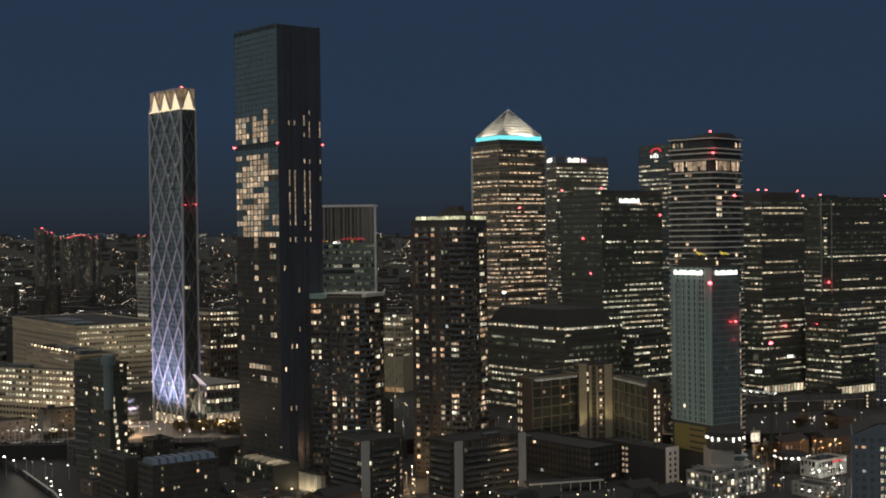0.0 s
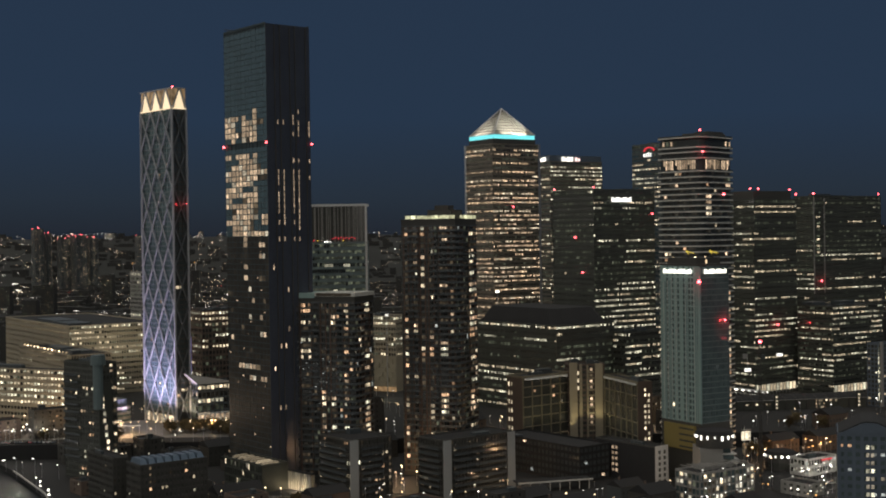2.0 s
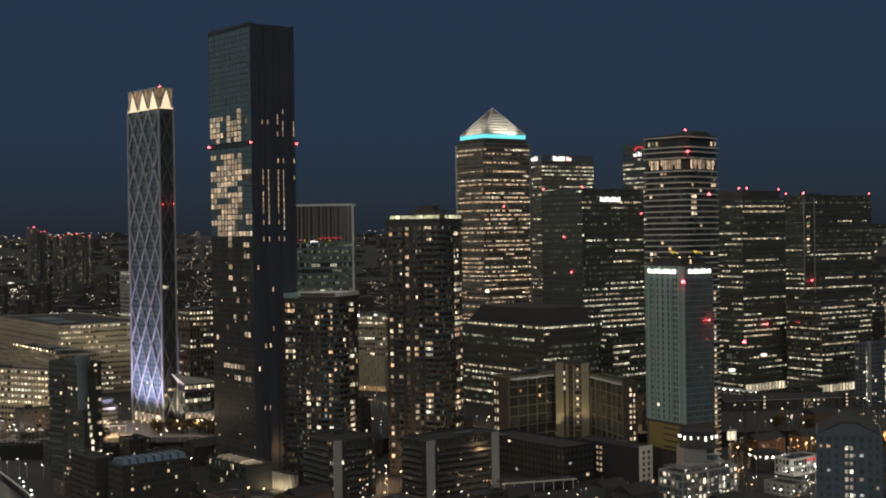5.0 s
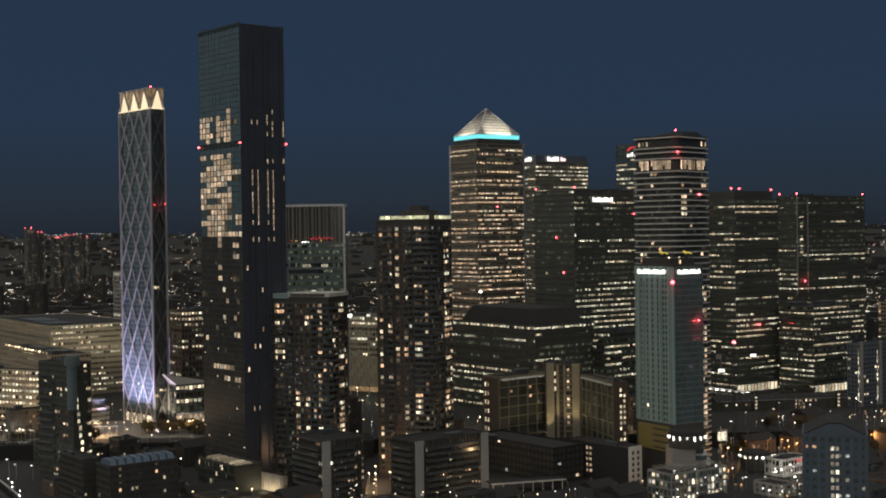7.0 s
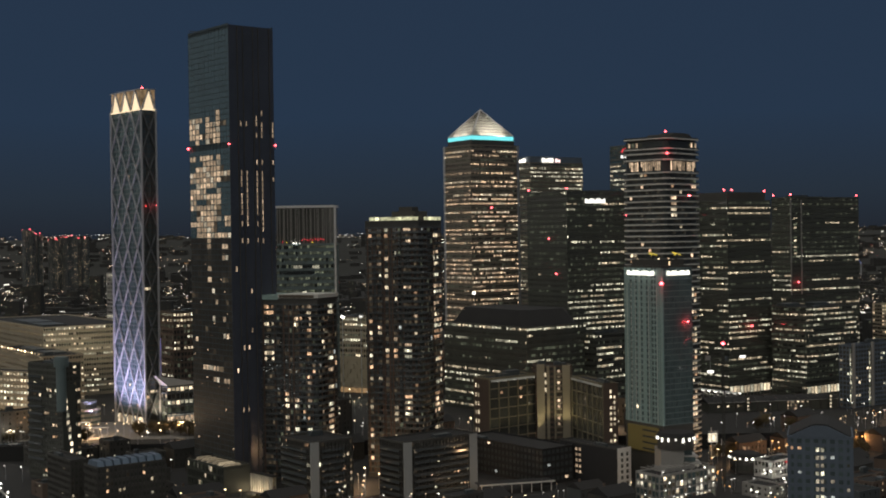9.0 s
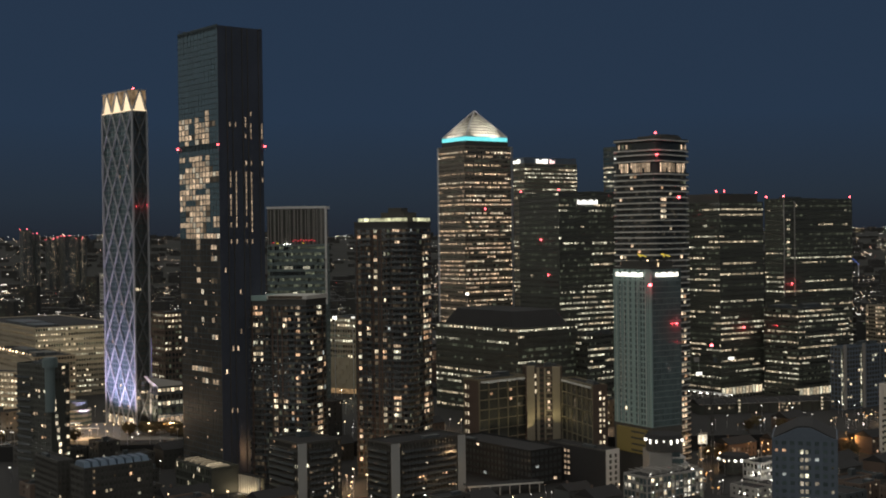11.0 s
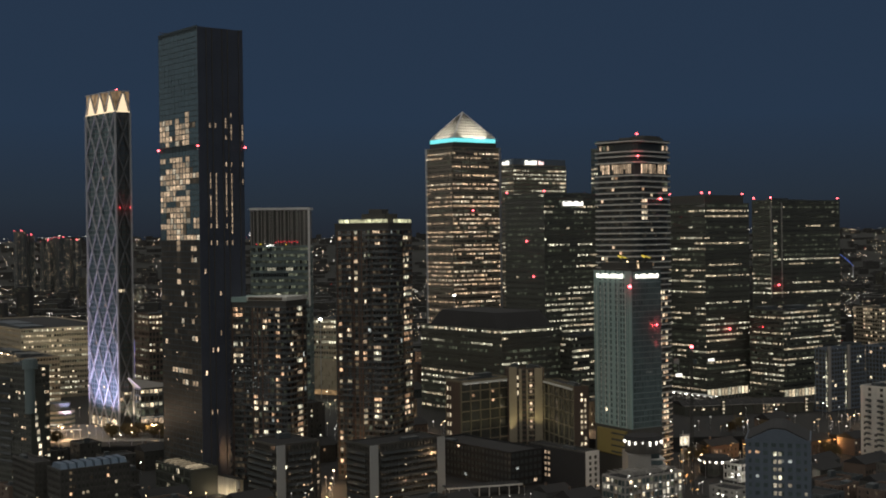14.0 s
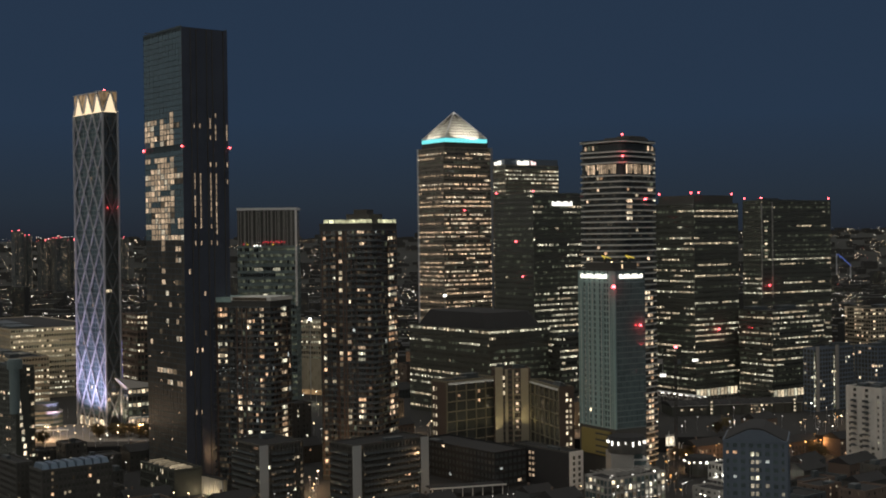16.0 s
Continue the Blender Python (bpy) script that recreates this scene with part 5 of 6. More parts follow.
for k in range(9):
    g.beam((-9 + 2.4 * k, 0, 58), (-6.6 + 2.4 * k, 0, 59.4 if k % 2 else 58), 0.14).beam((-9 + 2.4 * k, 0, 59.4), (-6.6 + 2.4 * k, 0, 59.4), 0.14).beam((-9 + 2.4 * k, 0, 58), (-6.6 + 2.4 * k, 0, 58), 0.14)
part("jib", g, M["dark_cladding"], TC, kind="stuff")
part("counterweight", Geo().box(-9.5, -7, -0.7, 0.7, 55.6, 58), M["concrete"], TC)
part("cab", Geo().box(0.9, 2.6, -0.9, 0.9, 55, 57.4), M["grey_cladding"], TC)
part("board", Geo().box(9.2, 12.4, -0.2, 0.1, 56.2, 57.6), M["sign"], TC, "plain lit white board")
part("board", Geo().box(-8.8, -5.4, -0.9, -0.72, 48.8, 50.4), M["sign"], TC, "plain lit white board")
part("board_post", Geo().box(-7.2, -7.0, -0.7, -0.5, 50.4, 55.6).box(10.7, 10.9, -0.1, 0.1, 57.6, 58), M["steel"], TC)
beacon(TC, (0.2, 0, 63.5), 0.9)
part("peak", Geo().beam((-0.8, 0, 62), (0.1, 0, 65), 0.15).beam((0.9, 0, 62), (0.1, 0, 65), 0.15), M["steel"], TC)
# pavilion and canopies near the lattice tower and the court
RP = thing("round_hall", "low pale round pavilion beside the lattice tower", "pavilion", pose(-196, 858, 0))
part("drum", Geo().prism([(x * 1.5, y * 1.2) for x, y in circle], 0, 11), M["stone"], RP)
part("upper_drum", Geo().prism([(x * 0.9 + 3, y * 0.8) for x, y in circle], 11.02, 16), M["grey_cladding"], RP)
for k in range(3):
    part("window_band", Geo().prism([(x * 1.505, y * 1.205) for x, y in circle], 1.6 + 3.2 * k, 3.2 + 3.2 * k), M["dim"], RP)
GA = building("market_gallery", "low gallery with a lit clerestory and beige flat roof", "low building", -72.6, 660, 38, 38, 16, 4, 4.6, 2.0,
              "office_wall", "black_glass", [(-1.5, 5, 0.95), (-9, -1.5, 0.2)], [(-9, 5, 0.0)], ["hall", "dim", "cream", "dim"], False, 1.0, 0.35, 0.5, 60, roof="roofing", plant=False, bays={"l": 2.0, "r": 16})
part("side_wall", Geo().box(0.4, 15.6, -0.2, -0.02, -9, 3.6), M["office_wall"], GA)
for i in range(6):
    part("roof_light", Geo().prism([(3, 3 + 6 * i), (13, 3 + 6 * i), (13, 5.5 + 6 * i), (3, 5.5 + 6 * i)], 4.35, 5.6, 0.7), M["roof_light"], GA, "roof light glowing from within")
CO = thing("colonnade", "pale pier colonnade washed by warm lights", "colonnade", pose(-60.4, 670, -9, 0, 0, -46))
part("back_wall", Geo().box(0, 19, 2, 2.5, 0, 9), M["stone"], CO)
for i in range(10):
    part("pier", Geo().box(i * 1.9, 0.7 + i * 1.9, 0, 1.2, 0, 9.3 - 0.05 * i), M["pale_concrete"], CO)
    if i % 3 == 1:
        part("wall_lamp", Geo().box(1.1 + i * 1.9, 1.5 + i * 1.9, 1.5, 1.95, 3.0, 6.4), M["lamp_warm"], CO)
part("roof", Geo().box(-0.3, 19.3, -0.2, 2.7, 9.4, 9.8), M["roofing"], CO)
for u in (4.5, 9.5, 14.5):
    lamp("POINT", "pier_uplight", (*place(-60.4, 670, -46, u, -2.2), -7.6), 420, (1.0, 0.78, 0.48), 0.2)

# ---- river side: the curved dark block and its neighbours ----
CU = building("apartment_block", "dark apartment block with a pale lift shaft and lit stair", "apartment block", -164.6, 700, 50, 31.3, 12, 54, 3.1, 2.4,
              "office_wall", "black_glass", [(-9, 54, 0.09)], [(-9, 54, 0.16)], FLATS, False, 1.2, 0.35, 0.3, 60)
oval = [(2.7 * math.cos(a), 2.7 * math.sin(a) + 0.6) for a in np.linspace(0, 2 * math.pi, 14, endpoint=False)]
part("lift_shaft", Geo().prism(oval, 30, 53.9).prism([(x * 1.5 + 0.4, y * 1.5) for x, y in oval], 54, 58.6).prism([(x * 1.35 + 0.4, y * 1.35) for x, y in oval], 58.65, 59.4), M["teal_dark"], CU, "pale blue-grey lift shaft")
for k in range(10):
    part("stair_light", pane_mesh("tower_pale" if k % 3 else "white"), None, CU).matrix_basis = Matrix.LocRotScale((1.2 + 0.5 * k + 0.5 * (k % 2), -0.55, 38 - 3.9 * k), None, (1.7, 1, 2.2))
    part("landing", Geo().box(0.3 + 0.5 * k, 2.7 + 0.5 * k, -0.9, -0.52, 36.9 - 3.9 * k, 37.5 - 3.9 * k), M["concrete"], CU)
part("stair_tower", Geo().box(0.2, 8.4, -0.5, -0.1, -9, 44), M["office_wall"], CU)
for k in range(12):
    part("balcony", Geo().box(-1.4, -0.1, 16 + (k % 3), 30.5, 2 + k * 4.1, 2.3 + k * 4.1).box(-1.4, -1.34, 16 + (k % 3), 30.5, 2.32 + k * 4.1, 3.3 + k * 4.1), M["railing_glass"], CU)

building("apartment_block", "low riverside block with lit corner rooms", "apartment block", -136, 607, 36, 30, 8, 18, 3.0, 2.0,
         "dark_cladding", "black_glass", [(0, 18, 0.05)], [(0, 18, 0.12)], FLATS, False, 1.3, 0.6, 0.4, 40)
SR = building("low_block", "low block under a long blue-grey ribbed metal roof", "low building", -120, 592, 36, 16, 34, 17, 3.2, 2.0,
              "dark_cladding", "black_glass", [(-9, 17, 0.06)], [(-9, 17, 0.09)], FLATS, False, 1.4, 0.6, 0.4, 40, roof="blue_roof", plant=False)
for k in range(8):
    part("roof_vault", Geo().prism([(1 + k * 4.1, 2), (4.6 + k * 4.1, 2), (4.6 + k * 4.1, 14), (1 + k * 4.1, 14)], 17.4, 20.2, 0.75), M["blue_roof"], SR)

# ---- pale office quarter behind the square ----
building("office_block", "broad pale stone office block with rows of lit windows", "office block", -259.6, 1000, 34, 162, 73.8, 54.3, 4.1, 2.0,
         "stone", "glass", [(0, 20, 0.3), (20, 50, 0.4), (50, 55, 0.8)], [(0, 20, 0.35), (20, 48, 0.62), (48, 55, 0.85)], ["white", "cream"], True, 2.3, 0.6, 0.4, 90)
building("office_block", "pale curved-front office block, brightly lit in rows", "office block", -218.7, 840, 62, 92, 14, 36, 4.2, 3.0,
         "stone", "glass", [(0, 11, 0.05), (11, 34, 0.95), (34, 37, 0.2)], [(0, 36, 0.6)], ["cream", "white", "cream"], True, 1.9, 0.5, 0.4, 90)
TE = building("office_block", "stepped pale terrace block with a row of roof lamps", "office block", -240, 930, 34, 120, 30, 38, 4.1, 2.2,
         "stone", "glass", [(0, 30, 0.3), (30, 38, 0.6)], [(0, 38, 0.5)], ["white", "cream"], True, 2.3, 0.6, 0.4, 80)
for k in range(13):
    bollard = part("terrace_lamp", Geo().box(-0.9, 0.1, 8 + 8 * k, 9 + 8 * k, 39.8, 40.7), M["lamp_warm"], TE, "round white terrace lamp")
    part("lamp_post", Geo().box(-0.5, -0.3, 8.4 + 8 * k, 8.6 + 8 * k, 38.4, 39.78), M["steel"], bollard)
building("office_block", "brown office block with a lit top floor", "office block", -141.3, 900, 34, 29.3, 34, 70, 4.0, 2.6,
         "brick", "glass", [(0, 62, 0.4), (62, 70, 0.9)], [(0, 62, 0.4), (62, 70, 0.9)], ["cream", "white", "dim"], True, 1.6, 0.7, 0.35, 90)
GO = building("office_block", "low glass office pavilion lit inside", "office block", -133.9, 835, 36, 9.2, 28, 25.9, 4.2, 3.0,
         "grey_cladding", "glass", [(0, 26, 0.5)], [(0, 5, 0.9), (5, 26, 0.6)], ["white", "cream", "dim"], True, 1.2, 0.4, 0.4, 60)
for i in range(7):
    part("lobby_window", pane_mesh("warm"), None, GO).matrix_basis = Matrix.LocRotScale((2 + 4 * i, -0.25, 0.6), None, (3.5, 1, 6.4))
for i in range(4):
    part("slanted_column", Geo().beam((3 + 7 * i, -2, 0), (1 + 7 * i, -1, 7.5), 0.7).beam((3 + 7 * i, -2, 0), (5 + 7 * i, -1, 7.5), 0.7), M["white_panel"], GO)
part("soffit", Geo().box(0, 28, -2.2, -0.1, 7.5, 8.2), M["white_panel"], GO)
part("roof_wing", Geo().add([(0, -1, 27.2), (26, -1, 27.2), (26, 10, 27.2), (0, 10, 27.2), (-6, 4, 34), (-6, 8, 34)], [(0, 1, 2, 3), (0, 3, 5, 4), (0, 4, 1), (4, 5, 2, 1), (3, 2, 5)]), M["concrete"], GO, "slanting pale roof wing")
LC = thing("plaza_canopy", "low white canopy with bright strips at the tower foot", "canopy", pose(-196, 806, 0.14, 0, 0, 4))
for i, (u, z) in enumerate(((0, 4.4), (16, 4.0), (4, 7.2))):
    part("slab", Geo().box(u, u + 14, i * 3, i * 3 + 3, z, z + 0.4), M["white_panel"], LC)
    part("light_strip", Geo().box(u + 0.5, u + 13.5, i * 3 - 0.2, i * 3 - 0.02, z + 0.05, z + 0.35), M["hall"], LC, "white light strip")
    for q in range(4):
        part("post", Geo().box(u + 0.4 + q * 4.3, u + 0.65 + q * 4.3, i * 3 + 1, i * 3 + 1.25, 0, z), M["steel"], LC)
building("office_block", "slim grey slab block behind the lattice tower", "office block", -220.8, 1080, 34, 22.9, 16, 93, 3.4, 2.6,
         "concrete", "glass", [(0, 93, 0.2)], [(0, 93, 0.3)], ["white", "dim"], True, 1.4, 0.5, 0.3, 60)
MID = building("office_block", "pale office block with lit rows over a pale screen wall", "office block", -7.3, 1000, 60, 45, 22, 58, 4.0, 2.4,
               "stone", "glass", [(26, 56, 0.6), (0, 26, 0.0)], [(0, 58, 0.3)], ["white", "cream", "dim"], True, 1.7, 0.6, 0.35, 90, z0=26)
for i in range(15):
    for k in range(6):
        part("screen_panel", Geo().box(-1.2 + 0.25 * ((i + k) % 3), -0.3, i * 3 + 0.06, i * 3 + 2.94, 4.1 + k * 3.6, 7.6 + k * 3.6), M["stone"], MID)
part("shop_front", Geo().box(-1.0, -0.3, 0, 45, 0.2, 3.8), M["shop"], MID)

# flood lamps on the terraces wash the stone fronts
for d in (14, 50):
    fx, fy = place(-259.6, 1000, 34, d, -30)
    lamp("SPOT", "facade_flood", (fx, fy, 41), 7000, (1.0, 0.88, 0.62), 0.5, (*place(-259.6, 1000, 34, d, 0), 44), 110)
fx, fy = place(-218.7, 840, 62, -26, 40)
lamp("SPOT", "facade_flood", (fx, fy, 14), 2500, (1.0, 0.86, 0.58), 0.5, (*place(-218.7, 840, 62, 0, 42), 16), 120)

# ---- the long dark hall beyond the yard ----
SH = thing("station_hall", "long dark hall under a low vaulted metal roof", "hall", pose(224, 860, 0, 0, 0, 8))
HL, HD = 92.0, 22.0
arc = [(HD * k / 12, 6.5 + 2.6 * math.sin(math.pi * k / 12)) for k in range(13)]
n = len(arc)
part("wall", Geo().box(0, HL, 0, HD, 0, 6.4), M["office_wall"], SH)
part("roof", Geo().add([(-1, v, z) for v, z in arc] + [(HL + 1, v, z) for v, z in arc],
                       [tuple(range(n)), tuple(range(n, 2 * n))[::-1]] + [(i + 1, i, i + n, i + 1 + n) for i in range(n - 1)] + [(0, n - 1, 2 * n - 1, n)]), M["roofing"], SH, "dark vaulted roof")
for i in range(12):
    g = Geo()
    for (v0, z0), (v1, z1) in zip(arc, arc[1:]):
        g.beam((4 + i * 7.6, v0, z0 + 0.15), (4 + i * 7.6, v1, z1 + 0.15), 0.3)
    part("roof_rib", g, M["dark_cladding"], SH)
    part("pier", Geo().box(3.4 + i * 7.6, 4.6 + i * 7.6, -0.7, -0.05, 0, 6.7), M["dark_cladding"], SH)
part("gutter", Geo().box(-0.8, HL + 0.8, -0.9, -0.1, 6.5, 6.75), M["concrete"], SH)
for u, rows in ((27, 4), (86.5, 4)):
    part("stair_shaft", Geo().box(u - 1.5, u + 1.5, -1.7, -0.75, 0, 10.6), M["office_wall"], SH)
    for k in range(rows):
        part("stair_light", pane_mesh("tower_pale"), None, SH).matrix_basis = Matrix.LocRotScale((u, -1.75, 1.2 + 2.4 * k), None, (1.3, 1, 1.0))
for k in range(3):
    for j in range(4 if k else 9):
        if (j + k) % 4 != 3:
            part("window", pane_mesh("cream" if j % 3 else "warm"), None, SH).matrix_basis = Matrix.LocRotScale((56.5 + 1.75 * j, -0.08, 5.0 - 2.2 * k), None, (1.3, 1, 1.0))
for j in range(8):
    part("window", pane_mesh("dusky" if j % 3 else "cream"), None, SH).matrix_basis = Matrix.LocRotScale((6.5 + 2.3 * j, -0.08, 3.6), None, (1.5, 1, 1.1))

# ---- red warning lamps ----
beacon(NF, (4, 6, NTOP + 14.2), 0.7)
for at in ((-1.0, 44, 171.7), (-0.9, -1.0, 171.7), (27.6, -1.2, 171.7)):
    beacon(PT, at, 0.6)
beacon(RT, (16, 12, RH + 5.6), 0.65)
beacon(RT, (-0.6, 0, 165.2), 0.65, (-1.5, -1.5, 0, 600))
beacon(RT, (20, -0.6, 142), 0.7)
beacon(BT, (-0.9, -0.9, 95.2), 0.95, (-1.6, -1.6, 0, 600))
beacon(BT, (17, -0.8, 75), 0.5, (0, -1.8, 0, 600))
for at in ((3, 6, 152.4), (6, 1, 152.2), (2, 38, 152.4), (44, 4, 151.8)):
    beacon(D1, at, 0.7)
for at in ((0.6, 0.6, 151.6), (82, 1, 151.4), (0.5, 20, 151.6)):
    beacon(D2, at, 0.8)
beacon(D2, (8, -1, 78), 0.8, (0, -2.5, 0, 500))
beacon(D1, (24, -0.9, 51), 0.75, (0, -2.5, 0, 500))
beacon(NF, (NWR - 1, -1.3, 144), 0.25, (-4, -3.0, 0, 260))
for at in ((1, 46, 154.8), (1, 1, 154.8), (58, -0.9, 135)):
    beacon(JP, at, 0.7)
for at in ((-0.9, 20, 118), (-0.9, 12, 92), (22, -0.9, 146)):
    beacon(OC if at[2] > 140 else JP, at, 0.7)

# ---- low-rise houses and yards between ----
FOOT = [(232, 826, 34), (290, 830, 34), (246, 872, 26), (272, 876, 26), (298, 880, 26), (-147, 850, 42), (-70, 710, 46), (-25, 845, 40), (-30, 700, 40), (30, 710, 42), (90, 1195, 60), (170, 1300, 60), (165, 985, 66), (230, 1130, 50), (275, 980, 58),
        (380, 1110, 75), (330, 965, 55), (160, 890, 34), (85, 905, 80), (168, 728, 34), (158, 680, 32), (90, 765, 34), (125, 745, 38), (95, 775, 46),
        (-26, 660, 32), (38, 655, 40), (118, 680, 34), (70, 700, 36), (76, 650, 26), (190, 500, 30), (310, 725, 30), (335, 890, 36), (470, 1125, 60), (395, 925, 40), (156, 640, 18), (160, 625, 30), (206, 698, 16),
        (-170, 718, 28), (-145, 622, 28), (-118, 612, 32), (-270, 1080, 100), (-245, 885, 62), (-250, 990, 80), (-140, 925, 34), (-125, 850, 28), (-220, 1095, 28), (-15, 1025, 40), (180, 748, 16),
        (-170, 795, 34), (-110, 800, 30), (240, 735, 26), (285, 765, 14), (222, 665, 24), (-70, 640, 24), (8, 665, 16), (-30, 760, 7), (60, 708, 7), (150, 800, 7), (250, 850, 7), (330, 810, 7), (95, 612, 7), (-10, 604, 7), (178, 735, 8), (205, 715, 7), (186, 606, 7), (132, 634, 5), (-54, 664, 6), (-84, 640, 6), (-1, 686, 6), (52, 640, 5), (190, 722, 18), (265, 905, 40), (335, 895, 40), (215, 668, 26), (186, 664, 5), (-196, 858, 22), (-75, 658, 22), (245, 915, 26), (78, 1090, 4), (-10, 930, 34), (-78, 678, 24), (-52, 660, 16), (198, 632, 16), (224, 688, 20), (200, 744, 9), (172, 625, 20), (-1, 665, 12)]
rng = np.random.default_rng(77)
WALLS = ["brick", "dark_cladding", "grey_cladding", "dark_cladding", "dark_cladding", "brick"]


def gabled(x, y, turn, w, d, h, wall):
    root = thing("house", "low terraced building with a dark pitched roof and few lit windows", "house", pose(x, y, low(y), 0, 0, turn))
    part("wall", Geo().box(0, w, 0, d, 0, h), M[wall], root)
    g = Geo()
    g.add([(-0.4, -0.4, h), (w + 0.4, -0.4, h), (w + 0.4, d / 2, h + d * 0.28), (-0.4, d / 2, h + d * 0.28), (w + 0.4, d + 0.4, h), (-0.4, d + 0.4, h)],
          [(0, 1, 2, 3), (3, 2, 4, 5), (0, 3, 5), (1, 4, 2), (0, 5, 4, 1)])
    part("roof", g, M["roofing"], root)
    dark = Geo()
    for k in range(int(h / 3)):
        for i in range(int(w / 3)):
            if rng.random() < 0.13:
                ob = part("window", pane_mesh(["amber", "warm", "cream"][int(rng.integers(3))]), None, root)
                ob.matrix_basis = Matrix.LocRotScale((1.5 + i * 3, -0.05, 0.9 + k * 3), None, (1.0, 1, 1.4))
            else:
                dark.box(1.0 + i * 3, 2.0 + i * 3, -0.05, 0.05, 0.9 + k * 3, 2.4 + k * 3)
    part("dark_window", dark, M["black_glass"], root, kind="stuff")
    part("chimney", Geo().box(w * 0.2, w * 0.2 + 0.9, d * 0.5 - 0.4, d * 0.5 + 0.4, h + d * 0.2, h + d * 0.28 + 1.3), M["brick"], root)
    return root


placed = []
tries = 0
# dark roofs between the river quay and the square, and along the raised road
for x, y, wl, wr, top in ((-151, 748, 15, 13, 4.5), (-131, 726, 14, 18, 0.5), (-118, 694, 20, 13, -3), (-198, 752, 10, 16, 1.5), (-110, 655, 18, 14, -4), (-172, 752, 8, 14, -0.5)):
    building("low_block", "low flat-roofed city block with some lit windows", "low building", x, y, 36, wl, wr, top, 3.1, 2.3,
             "dark_cladding", "glass", [(-9, 40, 0.02)], [(-9, 40, 0.06)], ["white", "cream"], False, 1.5, 1.1, 0.25, 6, group="low city blocks", patchy=0.4)
    placed.append((x, y + 12, 16))
for x, y, w, d, h in ((-90, 628, 24, 14, 5.5), (-112, 738, 17, 13, 11), (-100, 722, 6, 8, 6), (-137, 690, 14, 12, 7), (214, 742, 22, 12, 8), (243, 750, 24, 12, 9), (272, 752, 22, 12, 8), (300, 748, 24, 13, 10), (-25, 748, 24, 14, 10), (10, 742, 26, 14, 10), (40, 752, 20, 12, 9), (-70, 750, 24, 14, 9)):
    gabled(x, y, 36 if x < -100 else 30, w, d, h, "dark_cladding" if x < 0 else "brick")
    placed.append((x + w / 3, y + 8, 14))
while len(placed) < 125 and tries < 12000:
    tries += 1
    y = rng.uniform(545, 1120) if rng.random() < 0.4 else rng.uniform(545, 800)
    x = rng.uniform(-0.36 * y + 20, 0.40 * y + 30)
    if (x < -165 and y < 790) or 755 < y < 786:
        continue
    w, d = (rng.uniform(14, 32), rng.uniform(10, 18)) if y < 740 else (rng.uniform(14, 30), rng.uniform(10, 18))
    r = math.hypot(w, d) / 2
    if any(math.hypot(x - a, y - b) < c + r for a, b, c in FOOT) or any(math.hypot(x - a, y - b) < (c + r) * 0.85 for a, b, c in placed):
        continue
    placed.append((x, y, r))
    turn = 36 + rng.normal(0, 3)
    cx, cy = x - (w / 2 * math.cos(radians(turn)) - d / 2 * math.sin(radians(turn))), y - (w / 2 * math.sin(radians(turn)) + d / 2 * math.cos(radians(turn)))
    if rng.random() < 0.45:
        gabled(cx, cy, turn, w, d, rng.uniform(6, 9), WALLS[int(rng.integers(6))])
    else:
        hh = rng.uniform(6, 13) if y < 720 else rng.uniform(8, 24)
        building("low_block", "low flat-roofed city block with some lit windows", "low building", cx, cy, turn, d, w, low(cy) + hh, 3.1, 2.3,
                 WALLS[int(rng.integers(6))], "glass", [(-9, 40, 0.2)], [(-9, 40, 0.22)], FLATS, False, 1.5, 1.1, 0.25, 4, group="low city blocks", patchy=0.45)

# ---- street lamps ----
LAMPS = {}
for key in ("lamp_warm", "lamp_white", "lamp_sodium"):
    ob = thing("street_lamp", {"lamp_warm": "warm white street lamp lit on a steel post", "lamp_white": "white street lamp lit on a steel post", "lamp_sodium": "orange street lamp lit on a steel post"}[key],
               "street lamp", pose(-60 + 15 * len(LAMPS), 782, 0), "street lamps")
    part("post", Geo().prism([(0.09 * math.cos(a), 0.09 * math.sin(a)) for a in np.linspace(0, 2 * math.pi, 6, endpoint=False)], 0, 8, 0.6), M["steel"], ob)
    part("arm", Geo().beam((0, 0, 8), (-0.3, -1.4, 8.3), 0.1), M["steel"], ob)
    part("lamp_head", Geo().box(-0.6, 0.0, -1.75, -1.15, 8.0, 8.45), M[key], ob)
    LAMPS[key] = ob
rng = np.random.default_rng(90)


def row(key, a, b, n, jit=1.0, z=0.0):
    for i in range(n):
        f = i / max(1, n - 1)
        z_ = low(a[1] + (b[1] - a[1]) * f)
        copy_thing(LAMPS[key], pose(a[0] + (b[0] - a[0]) * f + rng.normal(0, jit), a[1] + (b[1] - a[1]) * f + rng.normal(0, jit), z_ + z, 0, 0, rng.uniform(-30, 30)))


fm = thing("floodlight_mast", "tall floodlight mast with a cluster of white lamps", "floodlight", pose(78, 1090, 0))
part("pole", Geo().prism([(0.4 * math.cos(a), 0.4 * math.sin(a)) for a in np.linspace(0, 2 * math.pi, 8, endpoint=False)], 0, 72, 0.5), M["steel"], fm)
part("lamp_head", Geo().box(-1.3, 1.3, -0.5, 0.5, 72, 73.6), M["lamp_white"], fm)
for x_ in (-28, -14):
    copy_thing(fm, pose(x_, 985, -12))
for gx, gy, power, colour in GLOWS:
    copy_thing(LAMPS["lamp_sodium" if colour == SODIUM else "lamp_white" if colour == WHITE else "lamp_warm"], pose(gx, gy, low(gy)))
